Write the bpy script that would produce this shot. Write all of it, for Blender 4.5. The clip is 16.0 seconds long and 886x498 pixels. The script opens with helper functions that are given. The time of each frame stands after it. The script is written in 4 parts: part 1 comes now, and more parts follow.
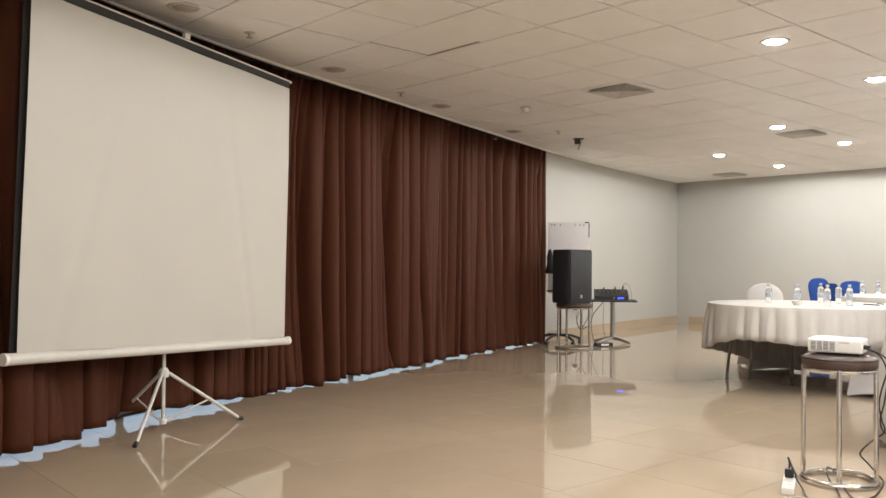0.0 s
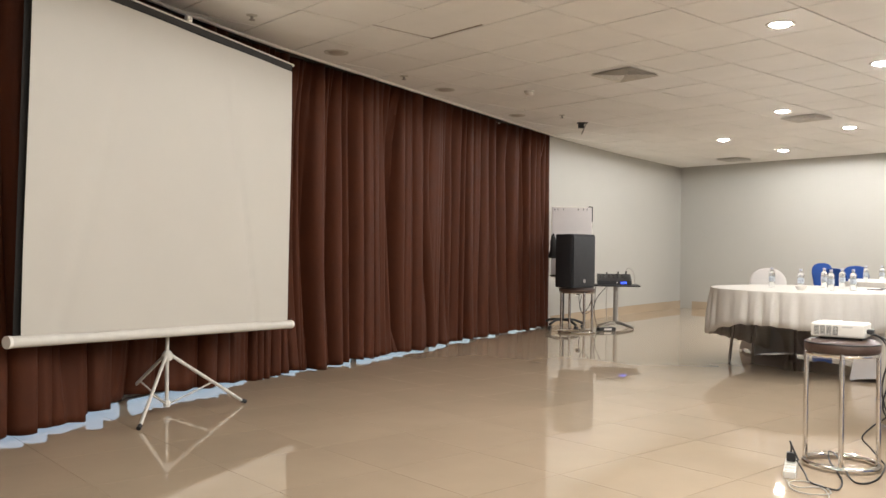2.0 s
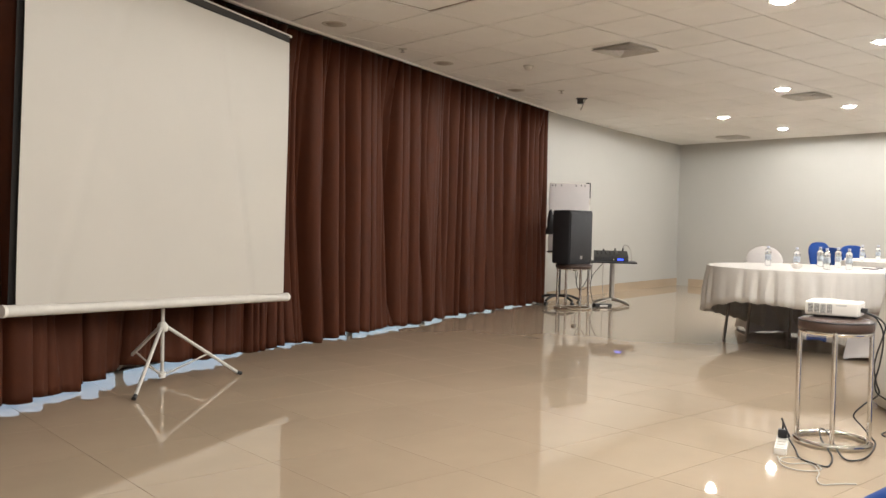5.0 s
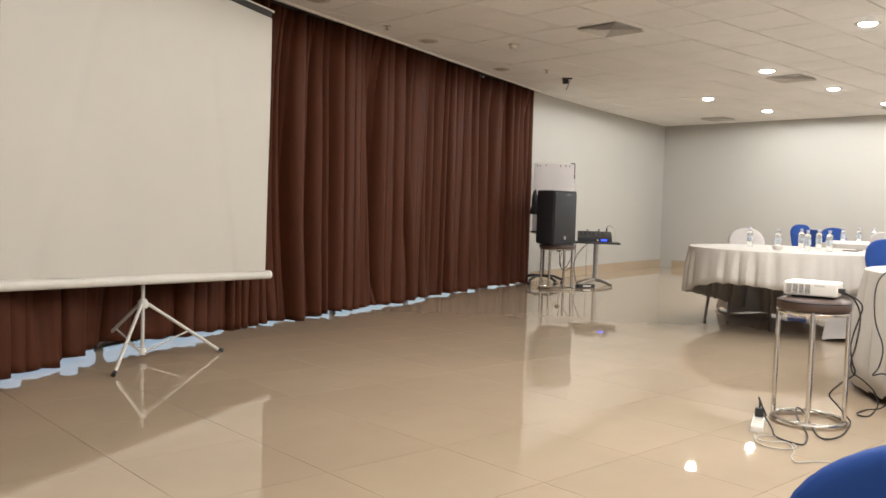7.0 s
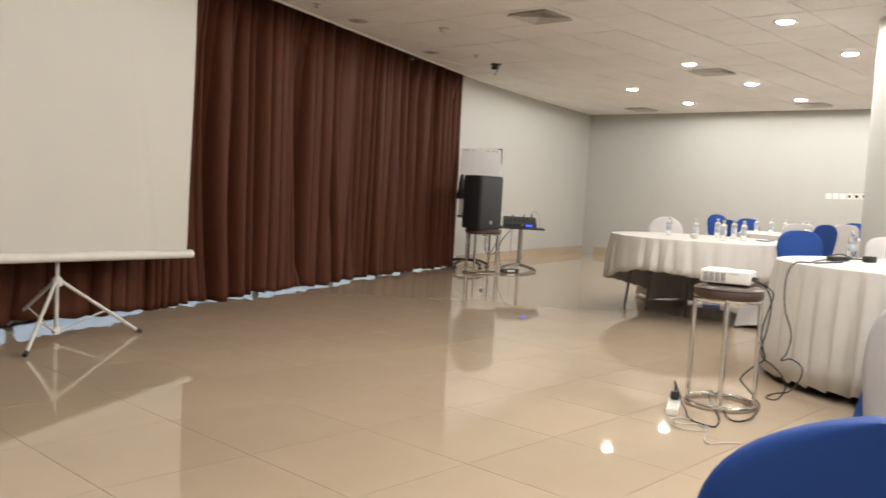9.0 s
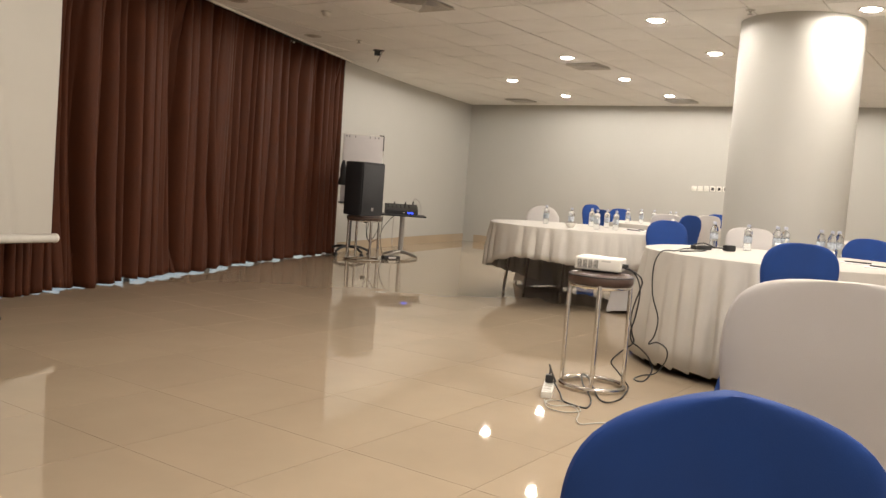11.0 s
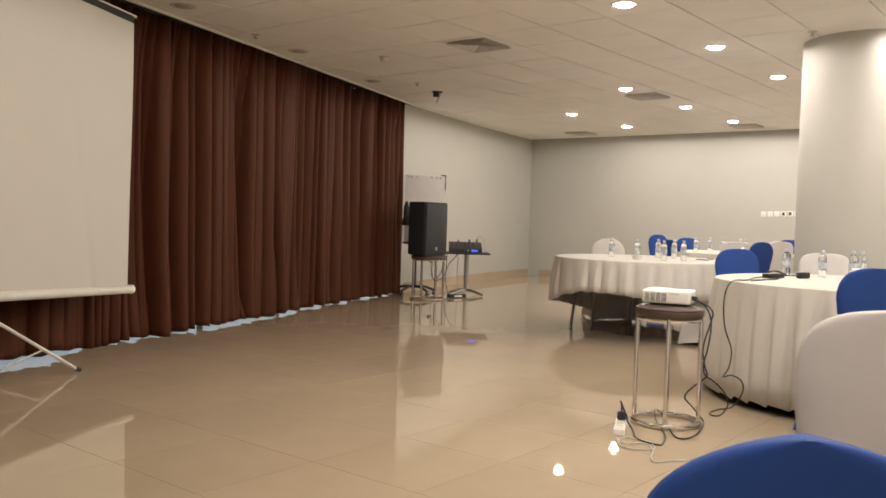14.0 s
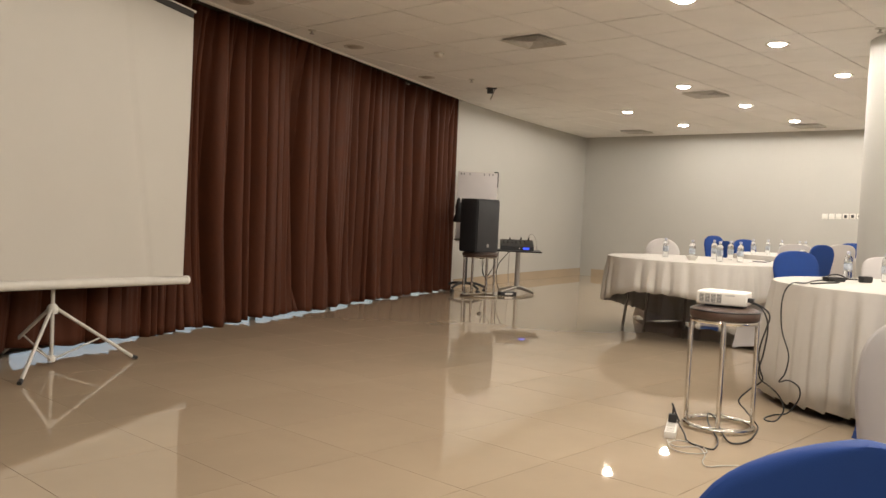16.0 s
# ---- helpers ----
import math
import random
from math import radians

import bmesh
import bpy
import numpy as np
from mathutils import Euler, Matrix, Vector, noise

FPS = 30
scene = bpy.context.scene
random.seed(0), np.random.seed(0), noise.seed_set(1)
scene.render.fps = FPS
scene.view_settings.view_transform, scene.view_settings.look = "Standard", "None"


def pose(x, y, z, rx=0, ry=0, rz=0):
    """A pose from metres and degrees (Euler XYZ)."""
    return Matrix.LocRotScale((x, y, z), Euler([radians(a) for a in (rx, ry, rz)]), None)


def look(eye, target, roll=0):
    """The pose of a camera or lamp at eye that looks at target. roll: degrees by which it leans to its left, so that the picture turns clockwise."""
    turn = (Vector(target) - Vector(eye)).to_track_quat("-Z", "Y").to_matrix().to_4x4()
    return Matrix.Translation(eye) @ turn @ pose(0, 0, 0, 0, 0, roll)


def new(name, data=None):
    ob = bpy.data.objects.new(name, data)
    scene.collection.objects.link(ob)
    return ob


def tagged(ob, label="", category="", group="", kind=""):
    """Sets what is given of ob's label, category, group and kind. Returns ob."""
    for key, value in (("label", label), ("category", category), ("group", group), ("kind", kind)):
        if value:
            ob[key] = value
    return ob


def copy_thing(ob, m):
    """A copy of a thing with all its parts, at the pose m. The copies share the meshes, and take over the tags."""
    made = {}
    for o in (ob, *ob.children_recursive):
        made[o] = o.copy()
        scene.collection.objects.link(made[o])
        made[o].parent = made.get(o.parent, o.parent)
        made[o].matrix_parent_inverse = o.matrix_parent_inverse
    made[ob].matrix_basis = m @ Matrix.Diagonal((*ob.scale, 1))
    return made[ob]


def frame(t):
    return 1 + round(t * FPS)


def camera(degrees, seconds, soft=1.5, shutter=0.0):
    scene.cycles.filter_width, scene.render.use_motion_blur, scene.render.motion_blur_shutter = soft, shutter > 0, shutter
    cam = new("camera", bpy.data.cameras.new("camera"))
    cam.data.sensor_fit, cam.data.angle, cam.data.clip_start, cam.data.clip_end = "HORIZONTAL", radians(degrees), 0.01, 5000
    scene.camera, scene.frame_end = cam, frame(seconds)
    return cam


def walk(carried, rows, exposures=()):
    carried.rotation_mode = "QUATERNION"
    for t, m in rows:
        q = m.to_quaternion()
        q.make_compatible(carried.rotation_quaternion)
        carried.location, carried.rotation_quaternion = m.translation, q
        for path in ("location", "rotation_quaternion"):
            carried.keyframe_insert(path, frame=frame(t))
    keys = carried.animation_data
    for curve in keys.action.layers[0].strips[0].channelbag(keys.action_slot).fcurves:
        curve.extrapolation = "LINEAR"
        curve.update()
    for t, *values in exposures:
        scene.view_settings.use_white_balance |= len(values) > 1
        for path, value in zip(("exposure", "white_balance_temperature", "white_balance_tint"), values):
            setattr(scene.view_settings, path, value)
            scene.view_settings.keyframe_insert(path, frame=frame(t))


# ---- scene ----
cam = camera(55.2, 16.0, 1.5, 0.6)
PATH = [
    (0, (0.166, 0.122, 1.093), (1.494, 1.617, 1.129), 0.6),
    (0.5, (0.169, 0.122, 1.093), (1.495, 1.619, 1.123), 0.7),
    (1, (0.168, 0.123, 1.09), (1.494, 1.619, 1.113), 0.6),
    (1.5, (0.166, 0.119, 1.091), (1.491, 1.617, 1.107), 0.7),
    (2, (0.171, 0.125, 1.087), (1.494, 1.625, 1.087), 0.7),
    (2.5, (0.171, 0.122, 1.088), (1.492, 1.624, 1.076), 0.7),
    (3, (0.172, 0.123, 1.086), (1.498, 1.62, 1.069), 0.6),
    (3.5, (0.182, 0.113, 1.083), (1.506, 1.612, 1.045), 0.8),
    (4, (0.183, 0.125, 1.082), (1.509, 1.621, 1.031), 1.1),
    (6.5, (0.187, 0.114, 1.078), (1.515, 1.608, 1.002), 1.7),
    (7, (0.206, 0.112, 1.070), (1.558, 1.583, 0.966), 1.8),
    (7.5, (0.197, 0.115, 1.073), (1.575, 1.558, 0.949), 2.0),
    (8, (0.196, 0.117, 1.070), (1.612, 1.524, 0.945), 2.1),
    (8.5, (0.197, 0.122, 1.071), (1.622, 1.519, 0.939), 2.2),
    (9, (0.199, 0.118, 1.069), (1.674, 1.461, 0.933), 3.2),
    (9.5, (0.208, 0.111, 1.064), (1.772, 1.351, 0.937), 3.8),
    (10, (0.210, 0.120, 1.066), (1.834, 1.281, 0.943), 4.3),
    (10.2, (0.208, 0.109, 1.065), (1.848, 1.247, 0.940), 4.2),
    (12.3, (0.173, 0.115, 1.064), (1.809, 1.252, 0.875), 4.1),
    (12.5, (0.172, 0.111, 1.070), (1.781, 1.282, 0.877), 3.8),
    (13, (0.189, 0.110, 1.071), (1.777, 1.310, 0.878), 3.2),
    (13.5, (0.189, 0.112, 1.079), (1.766, 1.333, 0.925), 2.2),
    (14, (0.193, 0.100, 1.081), (1.751, 1.353, 1.011), 1.8),
    (14.5, (0.193, 0.103, 1.083), (1.718, 1.394, 1.011), 1.5),
    (15, (0.187, 0.105, 1.072), (1.703, 1.407, 1.000), 1.6),
    (15.5, (0.192, 0.108, 1.066), (1.688, 1.434, 0.986), 2.2),
    (16, (0.208, 0.107, 1.073), (1.687, 1.452, 0.992), 2.7),
]
walk(cam, [(t, look(eye, target, roll)) for t, eye, target, roll in PATH],
     [(0, -0.05, 6420, 10), (8.5, -0.10, 6450, 10), (10, -0.34, 6750, 11), (12.5, -0.42, 7350, 13), (16, -0.44, 7150, 12)])


# ---- world, sky, exposure ----
world = bpy.data.worlds.new("world")
scene.world = world
world.use_nodes = True
wn = world.node_tree
sky = wn.nodes.new("ShaderNodeTexSky")
sky.sky_type, sky.sun_disc = "NISHITA", False
sky.sun_elevation, sky.sun_rotation = radians(38), radians(-18)
wn.nodes["Background"].inputs["Strength"].default_value = 0.15
wn.links.new(sky.outputs["Color"], wn.nodes["Background"].inputs["Color"])

sun_lamp = bpy.data.lights.new("sun", "SUN")
sun_lamp.energy, sun_lamp.angle, sun_lamp.color = 3.0, radians(10), (0.70, 0.82, 1.0)
new("sun", sun_lamp).matrix_basis = look((0, 0, 0), (0.24, -0.75, -0.62))

CEIL = 2.733
LAMP_WATTS = 95.0
LAMP_TINT = (1.0, 0.985, 0.955)


# ---- materials ----
def mat(name, base, rough=0.5, metal=0.0, vary=0.0, scale=8.0, bump=0.0, bump_scale=200.0, coat=0.0, tone=None, spec=0.5, per_object=0.0):
    """Base colour with soft blotches, fine relief and uneven gloss."""
    m = bpy.data.materials.new(name)
    m.use_nodes = True
    nt = m.node_tree
    b = nt.nodes["Principled BSDF"]
    b.inputs["Base Color"].default_value = (*base, 1)
    b.inputs["Roughness"].default_value = rough
    b.inputs["Metallic"].default_value = metal
    b.inputs["Specular IOR Level"].default_value = spec
    b.inputs["Coat Weight"].default_value = coat
    geo = nt.nodes.new("ShaderNodeNewGeometry")
    if vary:
        nz = nt.nodes.new("ShaderNodeTexNoise")
        nz.inputs["Scale"].default_value, nz.inputs["Detail"].default_value, nz.inputs["Roughness"].default_value = scale, 6, 0.65
        nt.links.new(geo.outputs["Position"], nz.inputs["Vector"])
        ramp = nt.nodes.new("ShaderNodeValToRGB")
        ramp.color_ramp.elements[0].position, ramp.color_ramp.elements[1].position = 0.32, 0.68
        dark = tone or tuple(c * (1 - vary) for c in base)
        ramp.color_ramp.elements[0].color = (*dark, 1)
        ramp.color_ramp.elements[1].color = (*base, 1)
        nt.links.new(nz.outputs["Fac"], ramp.inputs["Fac"])
        last = ramp.outputs["Color"]
        if per_object:
            info = nt.nodes.new("ShaderNodeObjectInfo")
            hsv = nt.nodes.new("ShaderNodeHueSaturation")
            mr = nt.nodes.new("ShaderNodeMapRange")
            mr.inputs["To Min"].default_value, mr.inputs["To Max"].default_value = 1 - per_object, 1 + per_object
            nt.links.new(info.outputs["Random"], mr.inputs["Value"])
            nt.links.new(mr.outputs["Result"], hsv.inputs["Value"])
            nt.links.new(last, hsv.inputs["Color"])
            last = hsv.outputs["Color"]
        nt.links.new(last, b.inputs["Base Color"])
        rr = nt.nodes.new("ShaderNodeMapRange")
        rr.inputs["To Min"].default_value, rr.inputs["To Max"].default_value = rough * 0.8, min(1, rough * 1.25)
        nt.links.new(nz.outputs["Fac"], rr.inputs["Value"])
        nt.links.new(rr.outputs["Result"], b.inputs["Roughness"])
    if bump:
        n2 = nt.nodes.new("ShaderNodeTexNoise")
        n2.inputs["Scale"].default_value, n2.inputs["Detail"].default_value = bump_scale, 3
        nt.links.new(geo.outputs["Position"], n2.inputs["Vector"])
        bp = nt.nodes.new("ShaderNodeBump")
        bp.inputs["Strength"].default_value, bp.inputs["Distance"].default_value = bump, 0.004
        nt.links.new(n2.outputs["Fac"], bp.inputs["Height"])
        nt.links.new(bp.outputs["Normal"], b.inputs["Normal"])
    return m


def glow(name, colour, strength):
    m = bpy.data.materials.new(name)
    m.use_nodes = True
    b = m.node_tree.nodes["Principled BSDF"]
    b.inputs["Base Color"].default_value = (*colour, 1)
    b.inputs["Emission Color"].default_value = (*colour, 1)
    b.inputs["Emission Strength"].default_value = strength
    return m


def clear(name, tint, rough=0.03, ior=1.45):
    m = bpy.data.materials.new(name)
    m.use_nodes = True
    b = m.node_tree.nodes["Principled BSDF"]
    b.inputs["Base Color"].default_value = (*tint, 1)
    b.inputs["Roughness"].default_value = rough
    b.inputs["Transmission Weight"].default_value = 1
    b.inputs["IOR"].default_value = ior
    return m


M_TILE = mat("polished_beige_tile", (0.445, 0.35, 0.25), 0.022, vary=0.10, scale=1.3, bump=0.004, bump_scale=5, per_object=0.025)
M_GROUT = mat("grout", (0.26, 0.195, 0.125), 0.8, vary=0.3, scale=20)
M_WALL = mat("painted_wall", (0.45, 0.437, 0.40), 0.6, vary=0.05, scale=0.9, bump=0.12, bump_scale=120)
# wall paint raised to near white as a reflector, for unseen walls only
M_BOUNCE_WALL = mat("bounce_white_wall", (0.80, 0.785, 0.75), 0.6, vary=0.05, scale=0.9, bump=0.12, bump_scale=120)
M_CEIL = mat("mineral_ceiling_tile", (0.88, 0.865, 0.835), 0.85, vary=0.09, scale=1.1, bump=0.5, bump_scale=350)
M_TBAR = mat("ceiling_grid_bar", (0.36, 0.31, 0.26), 0.6, vary=0.35, scale=6)
M_VOID = mat("ceiling_void", (0.03, 0.025, 0.02), 0.9)
M_WHITE_METAL = mat("white_enamel", (0.60, 0.575, 0.52), 0.5, vary=0.10, scale=12)
M_GREY_METAL = mat("grey_louvre", (0.62, 0.60, 0.57), 0.5, vary=0.2, scale=15)
M_CURTAIN = mat("brown_curtain_cloth", (0.072, 0.0188, 0.0062), 0.7, vary=0.22, scale=5, bump=0.35, bump_scale=500, spec=0.22)
M_SCREEN = mat("matt_white_screen", (0.475, 0.447, 0.395), 0.8, vary=0.06, scale=0.8, bump=0.1, bump_scale=600)
M_BLACK_EDGE = mat("black_screen_border", (0.025, 0.022, 0.02), 0.7, vary=0.2, scale=20)
M_CLOTH = mat("white_tablecloth", (0.56, 0.53, 0.485), 0.8, vary=0.06, scale=4, bump=0.3, bump_scale=500, spec=0.25)
M_WHITE_COVER = mat("white_stretch_cover", (0.58, 0.55, 0.53), 0.75, vary=0.06, scale=4, bump=0.25, bump_scale=700, spec=0.25)
M_BLUE_COVER = mat("blue_stretch_cover", (0.012, 0.054, 0.235), 0.75, vary=0.12, scale=6, bump=0.1, bump_scale=700, spec=0.3)
M_CHROME = mat("chrome", (0.78, 0.76, 0.73), 0.12, metal=1.0, vary=0.08, scale=30)
M_STEEL = mat("brushed_steel", (0.45, 0.43, 0.40), 0.35, metal=0.9, vary=0.12, scale=25)
M_DARK_STEEL = mat("dark_leg_steel", (0.26, 0.235, 0.215), 0.35, metal=0.8, vary=0.2, scale=20)
M_LEATHER = mat("dark_brown_leatherette", (0.075, 0.042, 0.03), 0.42, vary=0.25, scale=14, bump=0.4, bump_scale=160)
M_BLACK = mat("black_plastic", (0.018, 0.018, 0.019), 0.5, vary=0.25, scale=18, bump=0.15, bump_scale=300)
M_SPEAKER = mat("black_textured_cabinet", (0.022, 0.023, 0.026), 0.6, vary=0.2, scale=10, bump=0.4, bump_scale=400)
M_GRILLE = mat("perforated_black_grille", (0.030, 0.031, 0.034), 0.5, metal=0.3, vary=0.2, scale=40, bump=0.8, bump_scale=500)
M_PLASTIC = mat("white_plastic", (0.78, 0.75, 0.69), 0.4, vary=0.05, scale=12)
M_DARK_GRILLE = mat("vent_grille_plastic", (0.20, 0.195, 0.19), 0.5, vary=0.2, scale=25)
M_PAPER = mat("white_paper", (0.74, 0.70, 0.69), 0.8, vary=0.05, scale=5)
M_LABEL = mat("bottle_label", (0.62, 0.68, 0.76), 0.5, vary=0.6, scale=60)
M_CAP = mat("pale_bottle_cap", (0.46, 0.48, 0.58), 0.45, vary=0.1, scale=60)
M_WATER = clear("bottle_plastic", (0.93, 0.96, 0.98))
M_GLASS = clear("window_glass", (0.95, 0.98, 1.0), 0.0, 1.1)
M_LED = glow("downlight_glow", (1.0, 0.97, 0.92), 110.0)
M_DISPLAY = glow("blue_display", (0.03, 0.08, 1.0), 2.5)
M_LENS = mat("unlit_lamp_lens", (0.45, 0.40, 0.34), 0.4, vary=0.1, scale=30)


# ---- mesh helpers ----
def part(name, bm, material, parent=None, label="", smooth=True):
    me = bpy.data.meshes.new(name)
    bmesh.ops.recalc_face_normals(bm, faces=bm.faces[:])
    bm.to_mesh(me)
    bm.free()
    me.materials.append(material)
    if smooth:
        me.polygons.foreach_set("use_smooth", [True] * len(me.polygons))
        me.set_sharp_from_angle(angle=radians(38))
    ob = new(name, me)
    if parent is not None:
        ob.parent = parent
    if label:
        tagged(ob, label=label)
    return ob


def thing(name, m, label, category, group="", kind=""):
    ob = new(name)
    ob.empty_display_size = 0.1
    ob.matrix_basis = m
    return tagged(ob, label, category, group, kind)


def box(bm, size, at=(0, 0, 0), m=None, bevel=0.0, seg=2):
    g = bmesh.ops.create_cube(bm, size=1, matrix=(m or Matrix()) @ Matrix.Translation(at) @ Matrix.Diagonal((*size, 1)))
    if bevel:
        edges = list({e for v in g["verts"] for e in v.link_edges})
        bmesh.ops.bevel(bm, geom=edges, offset=bevel, segments=seg, affect="EDGES", profile=0.6)
    return bm


def boxed(size, at=(0, 0, 0), m=None, bevel=0.0, seg=2):
    return box(bmesh.new(), size, at, m, bevel, seg)


def sweep(bm, pts, r, seg=8, closed=False):
    """A round tube along points."""
    pts = [Vector(p) for p in pts]
    n, rings, ref = len(pts), [], None
    for i, p in enumerate(pts):
        a = pts[(i - 1) % n] if closed or i else p
        b = pts[(i + 1) % n] if closed or i < n - 1 else p
        d = (b - a).normalized()
        if ref is None:
            ref = d.orthogonal().normalized()
        ref = (ref - d * ref.dot(d)).normalized()
        side = d.cross(ref)
        rad = r(i / (n - 1)) if callable(r) else r
        rings.append([bm.verts.new(p + rad * (math.cos(2 * math.pi * k / seg) * ref + math.sin(2 * math.pi * k / seg) * side)) for k in range(seg)])
    for i in range(n if closed else n - 1):
        a, b = rings[i], rings[(i + 1) % n]
        for k in range(seg):
            bm.faces.new((a[k], a[(k + 1) % seg], b[(k + 1) % seg], b[k]))
    if not closed:
        bm.faces.new(rings[0][::-1])
        bm.faces.new(rings[-1])
    return bm


def tube(pts, r, seg=8, closed=False):
    return sweep(bmesh.new(), pts, r, seg, closed)


def lathe(profile, seg=24, bm=None, at=(0, 0, 0)):
    """Turn (radius, height) pairs about the upright axis."""
    bm = bm or bmesh.new()
    rings = []
    for r, z in profile:
        if r < 1e-5:
            rings.append([bm.verts.new((at[0], at[1], at[2] + z))])
        else:
            rings.append([bm.verts.new((at[0] + r * math.cos(2 * math.pi * k / seg), at[1] + r * math.sin(2 * math.pi * k / seg), at[2] + z)) for k in range(seg)])
    for a, b in zip(rings, rings[1:]):
        for k in range(seg):
            q = [a[k % len(a)], a[(k + 1) % len(a)], b[(k + 1) % len(b)], b[k % len(b)]]
            q = list(dict.fromkeys(q))
            if len(q) > 2:
                bm.faces.new(q)
    return bm


def sheet(fn, us, vs):
    """A grid of quads from fn(u, v)."""
    bm = bmesh.new()
    rows = [[bm.verts.new(fn(u, v)) for v in vs] for u in us]
    for a, b in zip(rows, rows[1:]):
        for k in range(len(vs) - 1):
            bm.faces.new((a[k], b[k], b[k + 1], a[k + 1]))
    return bm


def spline(pts, n=10):
    """A smooth line through a few points."""
    pts = [Vector(p) for p in pts]
    ext = [2 * pts[0] - pts[1]] + pts + [2 * pts[-1] - pts[-2]]
    out = []
    for i in range(1, len(ext) - 2):
        p0, p1, p2, p3 = ext[i - 1 : i + 3]
        for k in range(n):
            t = k / n
            out.append(0.5 * (2 * p1 + (p2 - p0) * t + (2 * p0 - 5 * p1 + 4 * p2 - p3) * t * t + (3 * p1 - p0 - 3 * p2 + p3) * t ** 3))
    return out + [pts[-1]]


# ---- the room's plan ----
def curtain_y(x):
    """The line on which the curtain hangs: a gently bowed facade."""
    left = max(0.0, 4.0 - max(x, 0.8))
    return 6.40 + 0.345 * (x - 4.0) - 0.05 * left ** 2 - 0.32 * max(0.0, 0.8 - x)


def wall_y(x):
    """The solid wall beside the curtain."""
    return 8.41 + 0.26 * (x - 9.9) - 0.0125 * (x - 9.9) * (x - 11.9)


FAR_X, REAR_X, SIDE_Y = 14.60, -4.5, -5.5


def wall_strip(name, fn, x0, x1, z0, z1, thick, material, label, steps=24):
    """An upright curved wall with thickness behind the line y = fn(x)."""
    bm = bmesh.new()
    xs = [x0 + (x1 - x0) * i / steps for i in range(steps + 1)]
    rows = []
    for x in xs:
        s = (fn(x + 0.01) - fn(x - 0.01)) / 0.02
        n = Vector((-s, 1, 0)).normalized() * thick
        p = Vector((x, fn(x), 0))
        rows.append([bm.verts.new((p.x, p.y, z0)), bm.verts.new((p.x, p.y, z1)), bm.verts.new((p.x + n.x, p.y + n.y, z1)), bm.verts.new((p.x + n.x, p.y + n.y, z0))])
    for a, b in zip(rows, rows[1:]):
        for k in range(4):
            bm.faces.new((a[k], a[(k + 1) % 4], b[(k + 1) % 4], b[k]))
    bm.faces.new(rows[0])
    bm.faces.new(rows[-1][::-1])
    return tagged(part(name, bm, material), label, "wall", kind="structure")


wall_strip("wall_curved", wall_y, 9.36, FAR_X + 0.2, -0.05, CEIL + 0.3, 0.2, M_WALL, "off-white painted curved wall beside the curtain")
# rear and side walls stay out of view; their white lifts the fill light
for nm, size, at, lab in (
    ("wall_far", (0.2, 16.0, CEIL + 0.35), (FAR_X + 0.1, 2.0, CEIL / 2 + 0.1), "pale grey painted end wall"),
    ("wall_rear", (0.2, 12.0, CEIL + 0.35), (REAR_X - 0.1, -0.5, CEIL / 2 + 0.1), "unseen rear wall, whitened to bounce light into the room"),
    ("wall_side", (19.5, 0.2, CEIL + 0.35), (5.05, SIDE_Y - 0.1, CEIL / 2 + 0.1), "unseen side wall, whitened to bounce light into the room"),
):
    tagged(part(nm, boxed(size, at), M_WALL if nm == "wall_far" else M_BOUNCE_WALL, smooth=False), lab, "wall", kind="structure")
tagged(wall_strip("baseboard_curved", lambda x: wall_y(x) - 0.012, 9.45, FAR_X - 0.002, 0.0, 0.14, 0.010, M_TILE, "beige tile skirting along the curved wall"), category="baseboard")
tagged(part("baseboard_far", boxed((0.012, 14.6, 0.14), (FAR_X - 0.008, 1.9, 0.07), bevel=0.002), M_TILE, smooth=False), "beige tile skirting along the end wall", "baseboard", kind="structure")

# window band behind the curtain
for nm, z0, z1, lab in (("wall_window_head", 2.45, CEIL + 0.3, "plain wall band over the windows"), ("wall_window_sill", -0.05, 0.02, "low window threshold behind the curtain")):
    wall_strip(nm, lambda x: curtain_y(x) + 0.38, REAR_X - 0.2, 9.6, z0, z1, 0.2, M_WALL, lab)
win = thing("window_1", pose(0, 0, 0), "tall white-framed window band behind the curtain", "window", kind="structure")
xs = [REAR_X + 1.4 * i for i in range(11)]
for a, b in zip(xs, xs[1:]):
    pa, pb = Vector((a, curtain_y(a) + 0.48, 0)), Vector((b, curtain_y(b) + 0.48, 0))
    d = (pb - pa)
    mid, ang = (pa + pb) / 2, math.degrees(math.atan2(d.y, d.x))
    part("window_frame", boxed((0.035, 0.06, 2.43), (0, 0, 1.235), pose(pa.x, pa.y, 0, rz=ang), 0.005), M_WHITE_METAL, win, smooth=False)
    pane = part("pane", boxed((d.length - 0.08, 0.012, 2.41), (0, 0, 1.235), pose(mid.x, mid.y, 0, rz=ang)), M_GLASS, win, smooth=False)
    pane.visible_shadow = False

# ground outside
gb = bmesh.new()
bmesh.ops.create_grid(gb, x_segments=1, y_segments=1, size=400, matrix=pose(0, 0, -0.35))
tagged(part("ground", gb, mat("outdoor_paving", (0.42, 0.42, 0.42), 0.8, vary=0.2, scale=2), smooth=False), "pale outdoor paving beyond the windows", "ground", kind="structure")

